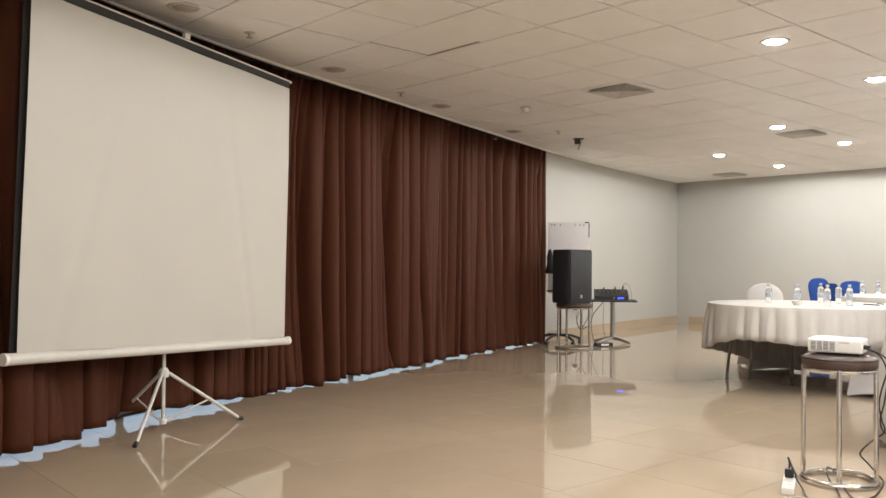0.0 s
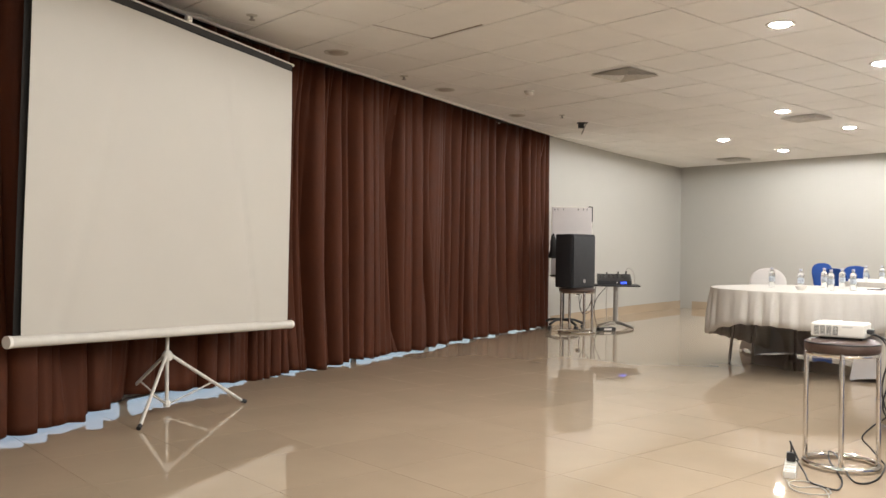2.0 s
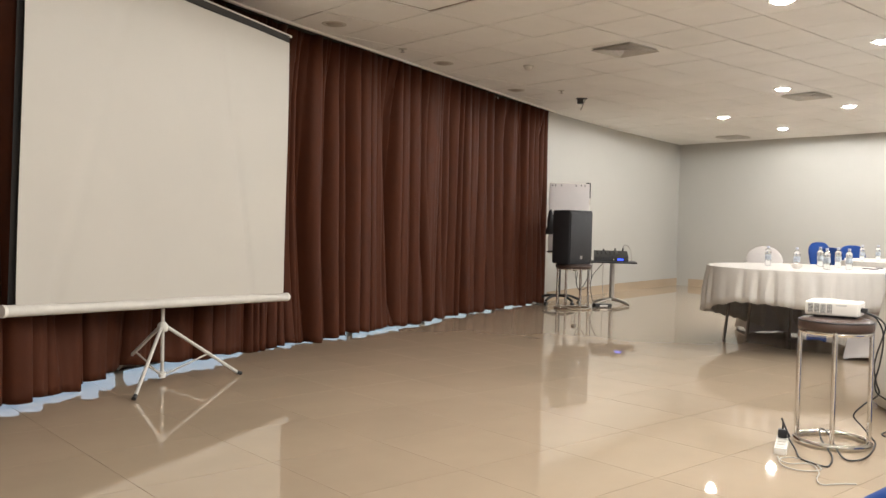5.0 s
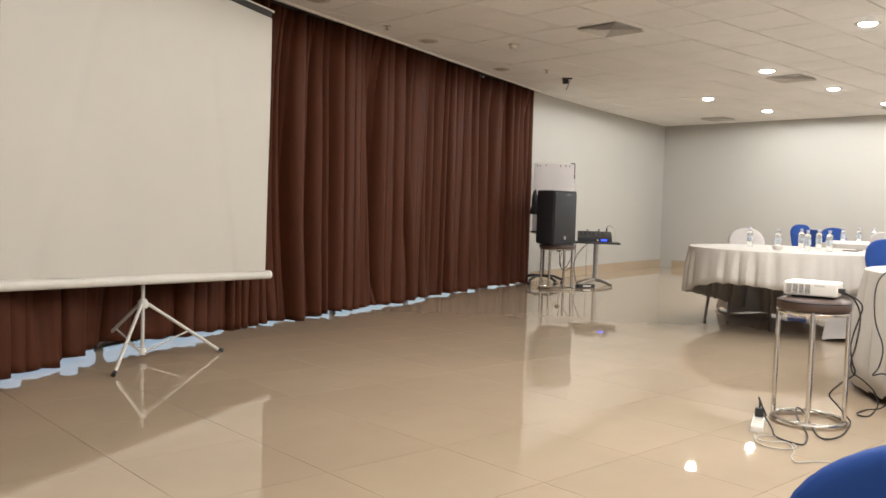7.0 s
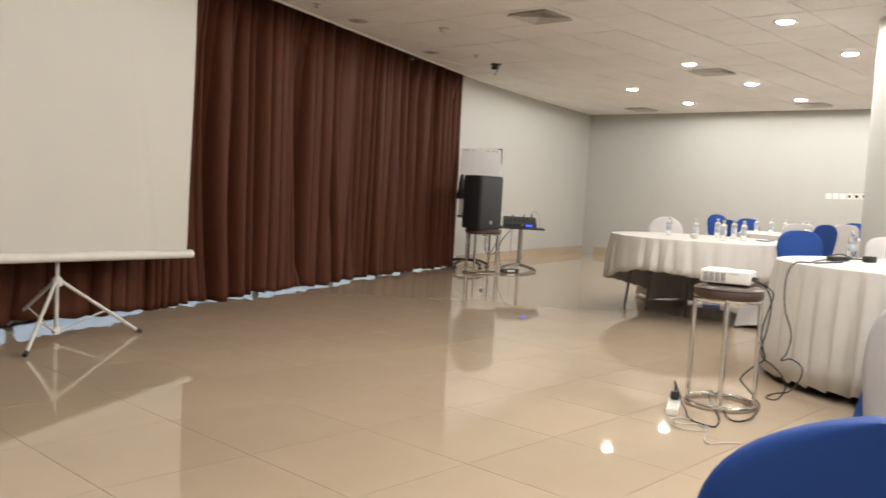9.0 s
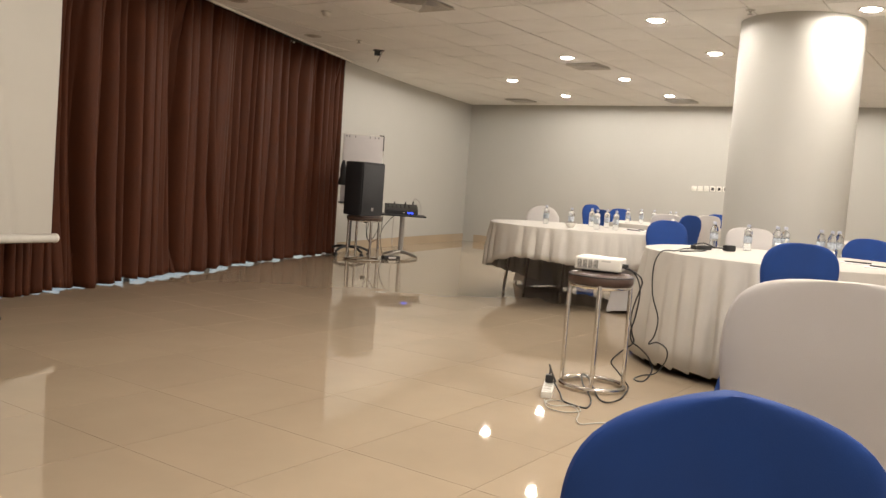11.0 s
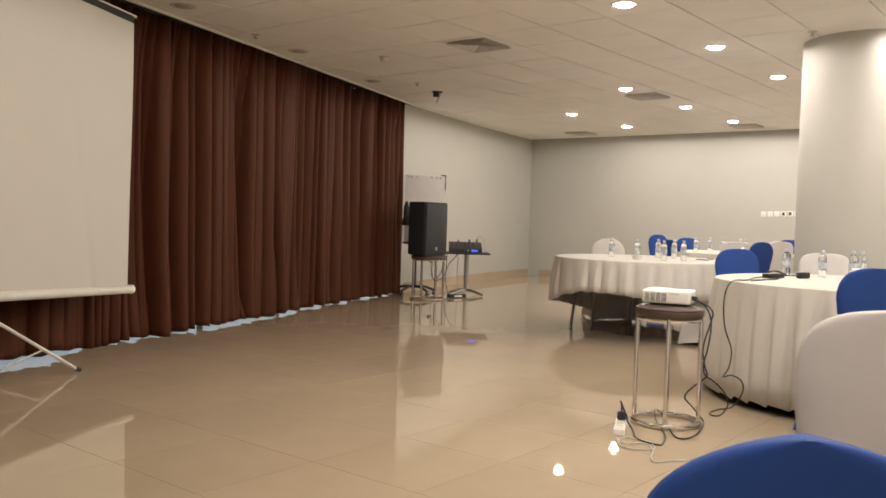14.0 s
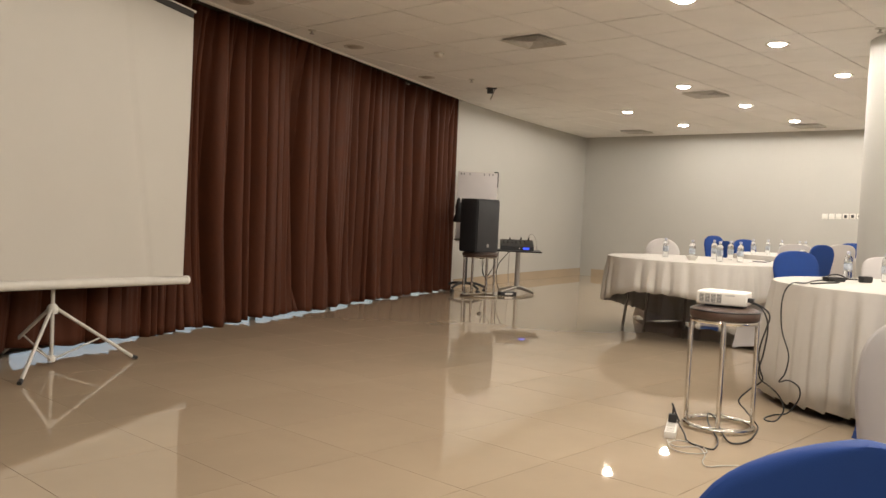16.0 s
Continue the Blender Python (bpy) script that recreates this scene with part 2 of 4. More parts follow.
# ---- ceiling: one mesh of tiles in a recessed grid ----
GX, GY, P = 3.9, 4.0, 0.6
VENTS = [(4, 1), (10, 1), (16, 6), (16, 1)]
bm = bmesh.new()
for i in range(-16, 10):
    for j in range(-14, 18):
        cx, cy = GX + (j + 0.5) * P, GY + (i + 0.5) * P
        if cx > FAR_X + 0.2 or cx < REAR_X - 0.3 or cy < SIDE_Y - 0.3:
            continue
        if cy > (curtain_y(cx) + 0.75 if cx < 9.2 else wall_y(cx) + 0.45):
            continue
        h = random.Random(i * 97 + j)
        dx, dy, drop = h.uniform(-0.002, 0.002), h.uniform(-0.002, 0.002), h.uniform(0, 0.0025)
        if (j, i) == (0, 1):
            dx, dy, drop = -0.012, -0.012, -0.008
        if (j, i) in ((7, 5), (5, 4)):
            dy -= 0.026
        if h.random() < 0.06:
            dy -= 0.006
        box(bm, (P - 0.013, P - 0.013, 0.015), (cx + dx, cy + dy, CEIL + 0.0075 - drop))
ceiling = part("ceiling", bm, M_CEIL, smooth=False)
tagged(ceiling, "suspended ceiling of cream mineral tiles, a few misaligned", "ceiling", kind="structure")
bm = bmesh.new()
for j in range(-14, 19):
    box(bm, (0.024, 16.5, 0.004), (GX + j * P, 1.9, CEIL + 0.0085))
for i in range(-16, 11):
    box(bm, (19.4, 0.024, 0.004), (5.0, GY + i * P, CEIL + 0.0125))
tagged(part("trim_ceiling_grid", bm, M_TBAR, smooth=False), "thin metal grid bars between the ceiling tiles", "ceiling grid", kind="structure")
tagged(part("ceiling_slab", boxed((20.5, 18.0, 0.15), (5.0, 2.5, CEIL + 0.38)), M_VOID, smooth=False), "dark slab over the suspended ceiling", "ceiling", kind="structure")
tagged(wall_strip("trim_curtain_edge", lambda x: curtain_y(x) - 0.085, -3.0, 9.50, CEIL - 0.020, CEIL - 0.001, 0.014, M_PLASTIC, ""), "thin white ceiling edge trim along the curtain track", "trim", kind="structure")


tagged(wall_strip("trim_curtain_slot", lambda x: curtain_y(x) - 0.01, -3.0, 9.50, CEIL - 0.006, CEIL - 0.003, 0.30, M_VOID, ""), "dark curtain track slot in the ceiling", "trim", kind="structure")


# ---- ceiling fittings ----
def downlight(lit):
    ob = thing("downlight", pose(0, 0, CEIL), "round recessed ceiling downlight, glowing white" if lit else "round recessed ceiling downlight, switched off", "downlight", "ceiling downlights" if lit else "unlit downlights by the curtain")
    part("rim", lathe([(0.075, 0.0), (0.078, -0.006), (0.10, -0.008), (0.105, -0.003), (0.105, 0.0)], 32), M_WHITE_METAL, ob)
    part("lens", lathe([(0.0, -0.024), (0.03, -0.022), (0.058, -0.015), (0.076, -0.002)], 32), M_LED if lit else M_LENS, ob, "glowing lens" if lit else "dull unlit lens")
    return ob


# the last three are unseen fill lamps, added to brighten the near chair backs
LIT = [(-1.5, 0.5), (-1.5, 3.5), (-1.5, 6.5), (-1.5, 9.5), (-1.5, 12.5), (-1.5, 15.5), (1.5, 9.5), (1.5, 12.5), (1.5, 15.5), (4.5, 12.5), (4.5, 15.5),
       (-4.5, 6.5), (-4.5, 0.5), (-4.5, 3.5), (-4.5, -5.5), (-4.5, -2.5), (-7.5, 0.5), (-7.5, 6.5), (-10.5, 3.5), (-7.5, 12.5), (-4.5, 12.5), (-10.5, -5.5), (-7.5, -2.5), (-7.5, -5.5), (-10.5, -2.5)]
proto = downlight(True)
for n, (i, j) in enumerate(LIT):
    m = pose(GX + j * P, GY + i * P, CEIL)
    if n:
        copy_thing(proto, m)
    else:
        proto.matrix_basis = m
    li = bpy.data.lights.new("downlight_beam", "SPOT")
    li.energy, li.color, li.spot_size, li.spot_blend, li.shadow_soft_size = LAMP_WATTS, LAMP_TINT, radians(180), 0.10, 0.05
    new("downlight_beam", li).matrix_basis = pose(GX + j * P, GY + i * P, CEIL - 0.032)
proto = downlight(False)
proto.matrix_basis = pose(2.51, 5.30, CEIL)
for x, y in ((4.20, 6.08), (5.95, 6.68), (7.68, 7.30), (0.75, 4.55)):
    copy_thing(proto, pose(x, y, CEIL))


def ceiling_vent():
    ob = thing("ceiling_vent", pose(0, 0, CEIL), "square white four-way ceiling air diffuser with grey louvres", "air vent", "ceiling vents")
    part("backing", boxed((0.43, 0.43, 0.004), (0, 0, -0.003)), M_GREY_METAL, ob, smooth=False)
    for k, r in enumerate((0.208, 0.165, 0.122, 0.079, 0.040)):
        z = -0.020 + 0.002 * (k > 0)
        bm = bmesh.new()
        lo, hi = r - 0.018, r + 0.014
        a = [bm.verts.new((s * hi, t * hi, z - 0.006)) for s, t in ((-1, -1), (1, -1), (1, 1), (-1, 1))]
        b = [bm.verts.new((s * lo, t * lo, z + 0.016)) for s, t in ((-1, -1), (1, -1), (1, 1), (-1, 1))]
        c = [bm.verts.new((s * (lo - 0.004), t * (lo - 0.004), z + 0.013)) for s, t in ((-1, -1), (1, -1), (1, 1), (-1, 1))]
        d = [bm.verts.new((s * (hi - 0.006), t * (hi - 0.006), z - 0.008)) for s, t in ((-1, -1), (1, -1), (1, 1), (-1, 1))]
        for q in range(4):
            for u, v in ((a, b), (b, c), (c, d), (d, a)):
                bm.faces.new((u[q], u[(q + 1) % 4], v[(q + 1) % 4], v[q]))
        part("frame" if k == 0 else "slat", bm, M_WHITE_METAL if k == 0 else M_GREY_METAL, ob, smooth=False)
    return ob


proto = ceiling_vent()
for n, (j, i) in enumerate(VENTS):
    m = pose(GX + (j + 0.5) * P, GY + (i + 0.5) * P, CEIL)
    if n:
        copy_thing(proto, m)
    else:
        proto.matrix_basis = m

ob = thing("smoke_detector", pose(6.62, 6.12, CEIL), "small round white ceiling smoke detector", "smoke detector")
part("base", lathe([(0.0, 0), (0.055, 0), (0.055, -0.012), (0.05, -0.016), (0, -0.016)], 24), M_WHITE_METAL, ob)
part("dome", lathe([(0.043, -0.016), (0.042, -0.035), (0.03, -0.05), (0, -0.054)], 24), M_PLASTIC, ob)


def sprinkler(x, y):
    ob = thing("sprinkler", pose(x, y, CEIL), "small white ceiling sprinkler head", "sprinkler", "sprinkler heads")
    part("rosette", lathe([(0.0, 0), (0.04, 0), (0.04, -0.005), (0.012, -0.010), (0, -0.010)], 20), M_WHITE_METAL, ob)
    part("head", lathe([(0.011, -0.010), (0.010, -0.030), (0.022, -0.034), (0.022, -0.038), (0, -0.038)], 16), M_STEEL, ob)
    return ob


proto = sprinkler(3.12, 5.55)
for x, y in ((5.22, 6.44), (8.05, 6.90), (7.60, 2.2)):
    copy_thing(proto, pose(x, y, CEIL))


# ---- column ----
col = thing("column", pose(8.25, 1.915, 0), "thick round off-white painted column", "column", kind="structure")
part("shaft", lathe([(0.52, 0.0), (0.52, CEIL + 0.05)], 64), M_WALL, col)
part("baseboard", lathe([(0.521, 0.0), (0.533, 0.0), (0.533, 0.112), (0.530, 0.115), (0.521, 0.115)], 64), M_TILE, col)

# ---- curtain: hung panels ----
PANELS = [(-3.2, -1.3, 0.05), (-1.3, 0.35, 0.05), (0.35, 1.93, 0.028), (1.93, 2.62, 0.058), (2.62, 3.32, 0.05), (3.32, 4.75, 0.010), (4.75, 5.35, 0.030), (5.35, 6.3, 0.022), (6.3, 7.7, 0.016), (7.7, 9.32, 0.012)]


PLEATS = [-3.4]
pleat_rnd = random.Random(11)
while PLEATS[-1] < 9.6:
    gaps = (0.14, 0.19, 0.24, 0.30) if PLEATS[-1] < 3.3 else (0.045, 0.06, 0.075, 0.095, 0.12) if PLEATS[-1] < 4.95 else (0.07, 0.10, 0.14, 0.20, 0.28)
    PLEATS.append(PLEATS[-1] + pleat_rnd.choice(gaps) * pleat_rnd.uniform(0.85, 1.15))
PLEAT_DEPTH = [pleat_rnd.uniform(0.35, 1.0) * min(1.0, (b - a) / 0.11) * (0.55 if b - a > 0.15 else 1.0) for a, b in zip(PLEATS, PLEATS[1:])]
PLEAT_LEAN = [pleat_rnd.uniform(-0.012, 0.012) for _ in PLEATS]
PLEAT_FADE = [pleat_rnd.uniform(-0.5, 0.9) for _ in PLEATS]
# deep hollows between the gathers: place along the wall, depth, width, height at which they open
HOLLOWS = [(-2.6, 0.12, 0.05, 0.0), (-1.7, 0.16, 0.06, 0.1), (-0.9, 0.10, 0.05, 0.0), (-0.2, 0.15, 0.05, 0.2), (0.6, 0.12, 0.05, 0.0), (1.3, 0.10, 0.05, 0.1), (1.84, 0.10, 0.04, 0.0), (2.75, 0.12, 0.04, 0.0), (3.30, 0.12, 0.04, 0.0),
           (4.02, 0.22, 0.07, 0.0), (4.25, 0.16, 0.035, 0.0), (4.47, 0.12, 0.025, 0.05), (4.57, 0.14, 0.028, 0.0), (4.70, 0.11, 0.022, 0.1), (4.82, 0.15, 0.03, 0.0), (4.97, 0.12, 0.03, 0.0), (5.36, 0.10, 0.03, 0.0), (5.52, 0.24, 0.05, 0.0),
           (6.04, 0.18, 0.045, 0.08), (6.53, 0.11, 0.035, 0.0), (6.74, 0.25, 0.055, 0.0), (7.03, 0.11, 0.035, 0.0), (7.40, 0.20, 0.055, 0.0), (7.64, 0.10, 0.03, 0.1), (7.93, 0.26, 0.075, 0.0), (8.23, 0.20, 0.05, 0.0), (8.50, 0.11, 0.035, 0.0), (8.76, 0.20, 0.05, 0.0), (9.10, 0.16, 0.05, 0.0)]


def smooth01(t):
    t = min(1.0, max(0.0, t))
    return t * t * (3 - 2 * t)


def hollow(x, v):
    """Depth of the dark gaps between gathers and the sideways pull of the cloth into them."""
    deep, pull = 0.0, 0.0
    for g, d, w, start in HOLLOWS:
        w *= 1.35
        u = x - g - 0.018 * math.sin(2.2 * v + 5 * g) - 0.01 * math.sin(6 * v + 9 * g)
        if abs(u) > 4 * w:
            continue
        size = smooth01((v - start) * 1.9 + 0.35 * (start == 0.0)) * (0.75 + 0.25 * math.sin(3 * v + 7 * g)) * (1 - 0.85 * smooth01((v - 0.82) * 6))
        bell = math.exp(-((u / w) ** 2))
        deep += 1.45 * d * size * bell
        pull -= 0.74 * u * size * math.exp(-((u / (1.7 * w)) ** 2))
    return deep, pull


def pleat(x, v):
    """How far the cloth stands out towards the room, and its sideways swell, at x with v from hem to heading."""
    x = x + 0.012 * math.sin(2.6 * v + 3.1 * x) + 0.008 * math.sin(7 * x + 5 * v)
    k = max(0, min(int(np.searchsorted(PLEATS, x)) - 1, len(PLEAT_DEPTH) - 1))
    w = PLEATS[k + 1] - PLEATS[k]
    u = min(1.0, max(0.0, (x - PLEATS[k]) / w))
    size = PLEAT_DEPTH[k] * max(0.25, 1 + PLEAT_FADE[k] * (0.4 - v)) * (1 - 0.25 * v)
    out = 0.15 * size * math.sin(math.pi * u) ** 0.5 + PLEAT_LEAN[k] * math.sin(2 * math.pi * u)
    fine = 0.003 * math.sin(x * 61 + 3 * math.sin(x * 7) + v) + 0.002 * math.sin(x * 113 - 2 * v)
    return out + fine * (1 - 0.4 * v), -0.11 * w * size * math.sin(2 * math.pi * u)


def curtain_panel(x0, x1, hem, seed):
    rnd = random.Random(seed)
    ph = [rnd.uniform(0, 6.28) for _ in range(3)]
    n = max(60, int((x1 - x0) * 190))
    us = [x0 + (x1 - x0) * k / n for k in range(n + 1)]
    vs = [0, 0.02, 0.05, 0.1, 0.17, 0.25, 0.34, 0.44, 0.55, 0.67, 0.8, 0.9, 1.0]

    def at(x, v):
        out, swell = pleat(x, v)
        deep, pull = hollow(x, v)
        d = 0.045 - out + deep + 0.03 * math.sin(1.7 * x + 1) + 0.02 * math.sin(x * 2.1) * (1 - v) + 0.17 * math.exp(-(((x - 2.45) / 0.32) ** 2)) * (1 - v) ** 2
        s = (curtain_y(x + 0.01) - curtain_y(x - 0.01)) / 0.02
        nx, ny = -s / math.hypot(s, 1), 1 / math.hypot(s, 1)
        z = hem + (CEIL - 0.008 - hem) * v + (1 - v) ** 3 * (0.010 * math.sin(x * 9 + ph[1]) + 0.006 * math.sin(x * 31 + ph[2]))
        x2 = x + (swell + pull) * min(1.0, 8 * (x - x0), 8 * (x1 - x))
        return (x2 + nx * d, curtain_y(x2) + ny * d, z)

    ob = thing("curtain", pose(0, 0, 0), "floor-length dark brown pleated curtain, hem just off the floor", "curtain", "curtain panels")
    cl = part("cloth", sheet(at, us, vs), M_CURTAIN, ob)
    sol = cl.modifiers.new("thickness", "SOLIDIFY")
    sol.thickness = 0.004
    part("heading_tape", tube([(x, curtain_y(x) + 0.10, CEIL - 0.015) for x in us[::8]], 0.010, 6), M_WHITE_METAL, ob)
    return ob


for n, (a, b, hem) in enumerate(PANELS):
    curtain_panel(a, b, hem, 40 + n)

# ---- tripod projection screen ----
SCREEN_AT, SCREEN_TURN, SCREEN_ROLL, SCREEN_TILT = (2.531, 5.401, 0.529), 23.3, 2.1, -0.8
SCREEN_W, SCREEN_H = 2.357, 2.029
scr = thing("projection_screen", pose(2.50, 5.49, 0), "white tripod projection screen pulled up, black-bordered, on a white stand", "projection screen")
up = pose(SCREEN_AT[0] - 2.50, SCREEN_AT[1] - 5.49, SCREEN_AT[2]) @ pose(0, 0, 0, 0, 0, SCREEN_TURN) @ pose(0, 0, 0, 0, SCREEN_ROLL, 0) @ pose(0, 0, 0, SCREEN_TILT)


def placed(ob, m):
    ob.matrix_basis = m
    return ob


def fabric(u, v):
    bow = 0.012 * math.sin(3.1 * u + 0.8) * (1 - v) + 0.006 * math.sin(9 * u * (1.2 - 0.4 * v))
    crease = (0.016 * math.exp(-(((u - 0.80 + 0.42 * v) / 0.020) ** 2)) + 0.013 * math.exp(-(((u + 0.95 - 0.55 * v) / 0.028) ** 2))) * min(1.0, 3 * (1 - v)) + 0.003 * math.sin(5 * u + 7 * v)
    return (u * 1.0, -0.012 + bow * 0.5 + crease, 0.03 + v * (SCREEN_H - 0.03))


W2 = SCREEN_W / 2
us = [-W2 + SCREEN_W * k / 110 for k in range(111)]
placed(part("screen_fabric", sheet(fabric, us, [k / 16 * 0.975 for k in range(17)]), M_SCREEN, scr, "matt white pulled-up fabric with soft creases"), up)
placed(part("backing_cloth", boxed((SCREEN_W + 0.055, 0.002, SCREEN_H - 0.03), (0.012, 0.030, SCREEN_H / 2)), M_BLACK_EDGE, scr, "black backing cloth", smooth=False), up)
placed(part("top_border", boxed((SCREEN_W, 0.003, 0.05), (0, -0.008, SCREEN_H - 0.018)), M_BLACK_EDGE, scr, "black border strip", smooth=False), up)
placed(part("top_bar", tube([(-W2 - 0.03, 0, SCREEN_H + 0.008), (W2 + 0.03, 0, SCREEN_H + 0.008)], 0.011, 12), M_WHITE_METAL, scr, "white top rail"), up)
placed(part("handle", boxed((0.05, 0.03, 0.04), (0.02, 0.0, SCREEN_H + 0.035), bevel=0.008), M_PLASTIC, scr), up)
case = placed(part("case", tube([(-W2 - 0.055, 0, 0), (W2 + 0.055, 0, 0)], 0.032, 20), M_WHITE_METAL, scr, "white tubular roller case"), up)
for s in (-1, 1):
    part("end_cap", tube([(s * (W2 + 0.055), 0, 0), (s * (W2 + 0.075), 0, 0)], 0.034, 20), M_PLASTIC, case)
part("pole", tube([(0, 0, 0.03), (0.0, 0.0, 0.9), (0.03, 0.0, 2.5)], 0.012, 12), M_WHITE_METAL, scr)
part("hub", lathe([(0.0, 0.335), (0.03, 0.335), (0.034, 0.35), (0.034, 0.375), (0.02, 0.395), (0, 0.395)], 16), M_WHITE_METAL, scr)
part("lower_hub", lathe([(0.0, 0.03), (0.022, 0.03), (0.024, 0.05), (0.022, 0.07), (0, 0.07)], 16), M_PLASTIC, scr)
for fx, fy in ((-0.37, -0.46), (0.55, -0.05), (-0.10, 0.55)):
    leg = part("leg", tube([(fx * 0.06, fy * 0.06, 0.36), (fx * 0.97, fy * 0.97, 0.012)], 0.0115, 10), M_WHITE_METAL, scr)
    part("brace", tube([(fx * 0.04, fy * 0.04, 0.05), (fx * 0.56, fy * 0.56, 0.165)], 0.006, 8), M_WHITE_METAL, scr)
    part("rubber_foot", tube([(fx * 0.94, fy * 0.94, 0.022), (fx, fy, 0.010)], 0.014, 10), M_BLACK, leg, "black rubber foot")


# ---- stools ----
def stool(m, label):
    ob = thing("stool", m, label, "stool", "chrome ring-base stools")
    part("seat", lathe([(0.0, 0.648), (0.10, 0.650), (0.155, 0.648), (0.172, 0.640), (0.180, 0.628), (0.180, 0.598), (0.174, 0.590), (0.0, 0.590)], 48), M_LEATHER, ob, "dark brown leatherette seat pad")
    part("piping", tube([(0.178 * math.cos(a * math.pi / 24), 0.178 * math.sin(a * math.pi / 24), 0.634) for a in range(48)], 0.004, 6, True), M_BLACK, ob)
    part("under_ring", tube([(0.165 * math.cos(a * math.pi / 24), 0.165 * math.sin(a * math.pi / 24), 0.578) for a in range(48)], 0.011, 10, True), M_CHROME, ob)
    for k in range(4):
        a = radians(45 + 90 * k)
        part("leg", tube([(0.168 * math.cos(a), 0.168 * math.sin(a), 0.59), (0.170 * math.cos(a), 0.170 * math.sin(a), 0.02)], 0.0125, 14), M_CHROME, ob)
    part("base_ring", tube([(0.174 * math.cos(a * math.pi / 32), 0.174 * math.sin(a * math.pi / 32), 0.016) for a in range(64)], 0.015, 12, True), M_CHROME, ob)
    return ob


stool(pose(4.585, 2.025, 0, rz=-22), "chrome ring-base stool with a dark brown round seat")
low = stool(pose(8.95, 7.38, 0, rz=20), "chrome ring-base stool carrying the loudspeaker")
low.scale = (1.32, 1.32, 0.92)

# ---- projector ----
pj = thing("projector", pose(4.625, 2.05, 0.650, rz=-76), "small white video projector on the stool", "projector")
part("body", boxed((0.255, 0.20, 0.070), (0, 0, 0.047), bevel=0.010, seg=3), M_PLASTIC, pj)
part("lid", boxed((0.10, 0.12, 0.006), (-0.05, 0.01, 0.083), bevel=0.002), M_PLASTIC, pj)
part("tray", boxed((0.20, 0.16, 0.012), (0.01, 0, 0.006), bevel=0.003), M_BLACK, pj, "black under tray")
gr = part("grille", boxed((0.115, 0.004, 0.046), (-0.055, -0.1005, 0.047), bevel=0.0015), M_DARK_GRILLE, pj, "grey louvred air grille")
for k in range(6):
    part("slat", boxed((0.113, 0.005, 0.0018), (-0.055, -0.104, 0.029 + 0.0073 * k)), M_PLASTIC, gr, smooth=False)
for k in range(3):
    part("rib", boxed((0.004, 0.005, 0.046), (-0.085 + 0.03 * k, -0.1045, 0.047)), M_PLASTIC, gr, smooth=False)
part("badge", boxed((0.05, 0.0015, 0.008), (0.045, -0.1008, 0.066)), M_GREY_METAL, pj, smooth=False)
part("plug_block", boxed((0.035, 0.05, 0.022), (0.140, -0.03, 0.045), bevel=0.004), M_BLACK, pj, "black connector block")


# ---- tables and cloths ----
def round_table(x, y, turn, label, feet=None):
    ob = thing("round_table", pose(x, y, 0, rz=turn), label, "table", "round banquet tables")
    part("tabletop", lathe([(0.0, 0.722), (0.885, 0.722), (0.89, 0.728), (0.89, 0.742), (0.885, 0.747), (0.0, 0.747)], 64), M_LEATHER, ob)
    for k in range(4):
        a = radians(45 + 90 * k)
        lx, ly = feet[k] if feet else (0.50 * math.cos(a), 0.50 * math.sin(a))
        part("leg", tube([(lx * 0.9, ly * 0.9, 0.722), (lx, ly, 0.005)], 0.015, 12), M_DARK_STEEL, ob)
    return ob


def tablecloth(x, y, hem, seed, label, folds=34, R=0.90, depth=0.030, scallop=0.010):
    """A cloth over a round top; hem is the height of its edge by direction."""
    rnd = random.Random(seed)
    ph = [rnd.uniform(0, 6.28) for _ in range(4)]
    bm = bmesh.new()
    N = 432
    levels = [0, 0.02, 0.05, 0.1, 0.18, 0.3, 0.45, 0.6, 0.8, 1.0]
    top = [[bm.verts.new((r * math.cos(2 * math.pi * k / N), r * math.sin(2 * math.pi * k / N), 0.754)) for k in range(N)] for r in (0.3, 0.6, R - 0.01)]
    mid = bm.verts.new((0, 0, 0.754))
    rings = []
    for v in levels:
        ring = []
        for k in range(N):
            a = 2 * math.pi * k / N
            w = a * folds + 1.6 * math.sin(3 * a + ph[0]) + 1.1 * math.sin(7 * a + ph[1])
            f = math.sin(w) + 0.35 * math.sin(2 * w + ph[2])
            grow = min(1.0, v * 1.8) ** 0.8
            r = R + 0.004 + depth * (f * (0.6 + 0.4 * math.sin(5 * a + ph[3])) + 0.55) * grow + 0.02 * v
            z = 0.750 + (hem(a) + scallop * f * v - 0.750) * v
            ring.append(bm.verts.new((r * math.cos(a), r * math.sin(a), z)))
        rings.append(ring)
    for k in range(N):
        bm.faces.new((mid, top[0][k], top[0][(k + 1) % N]))
    seq = top + rings
    for a, b in zip(seq, seq[1:]):
        for k in range(N):
            bm.faces.new((a[k], a[(k + 1) % N], b[(k + 1) % N], b[k]))
    ob = part("tablecloth", bm, M_CLOTH)
    ob.matrix_basis = pose(x, y, 0)
    sol = ob.modifiers.new("thickness", "SOLIDIFY")
    sol.thickness, sol.offset = 0.002, 1
    return tagged(ob, label, "tablecloth", "white tablecloths")


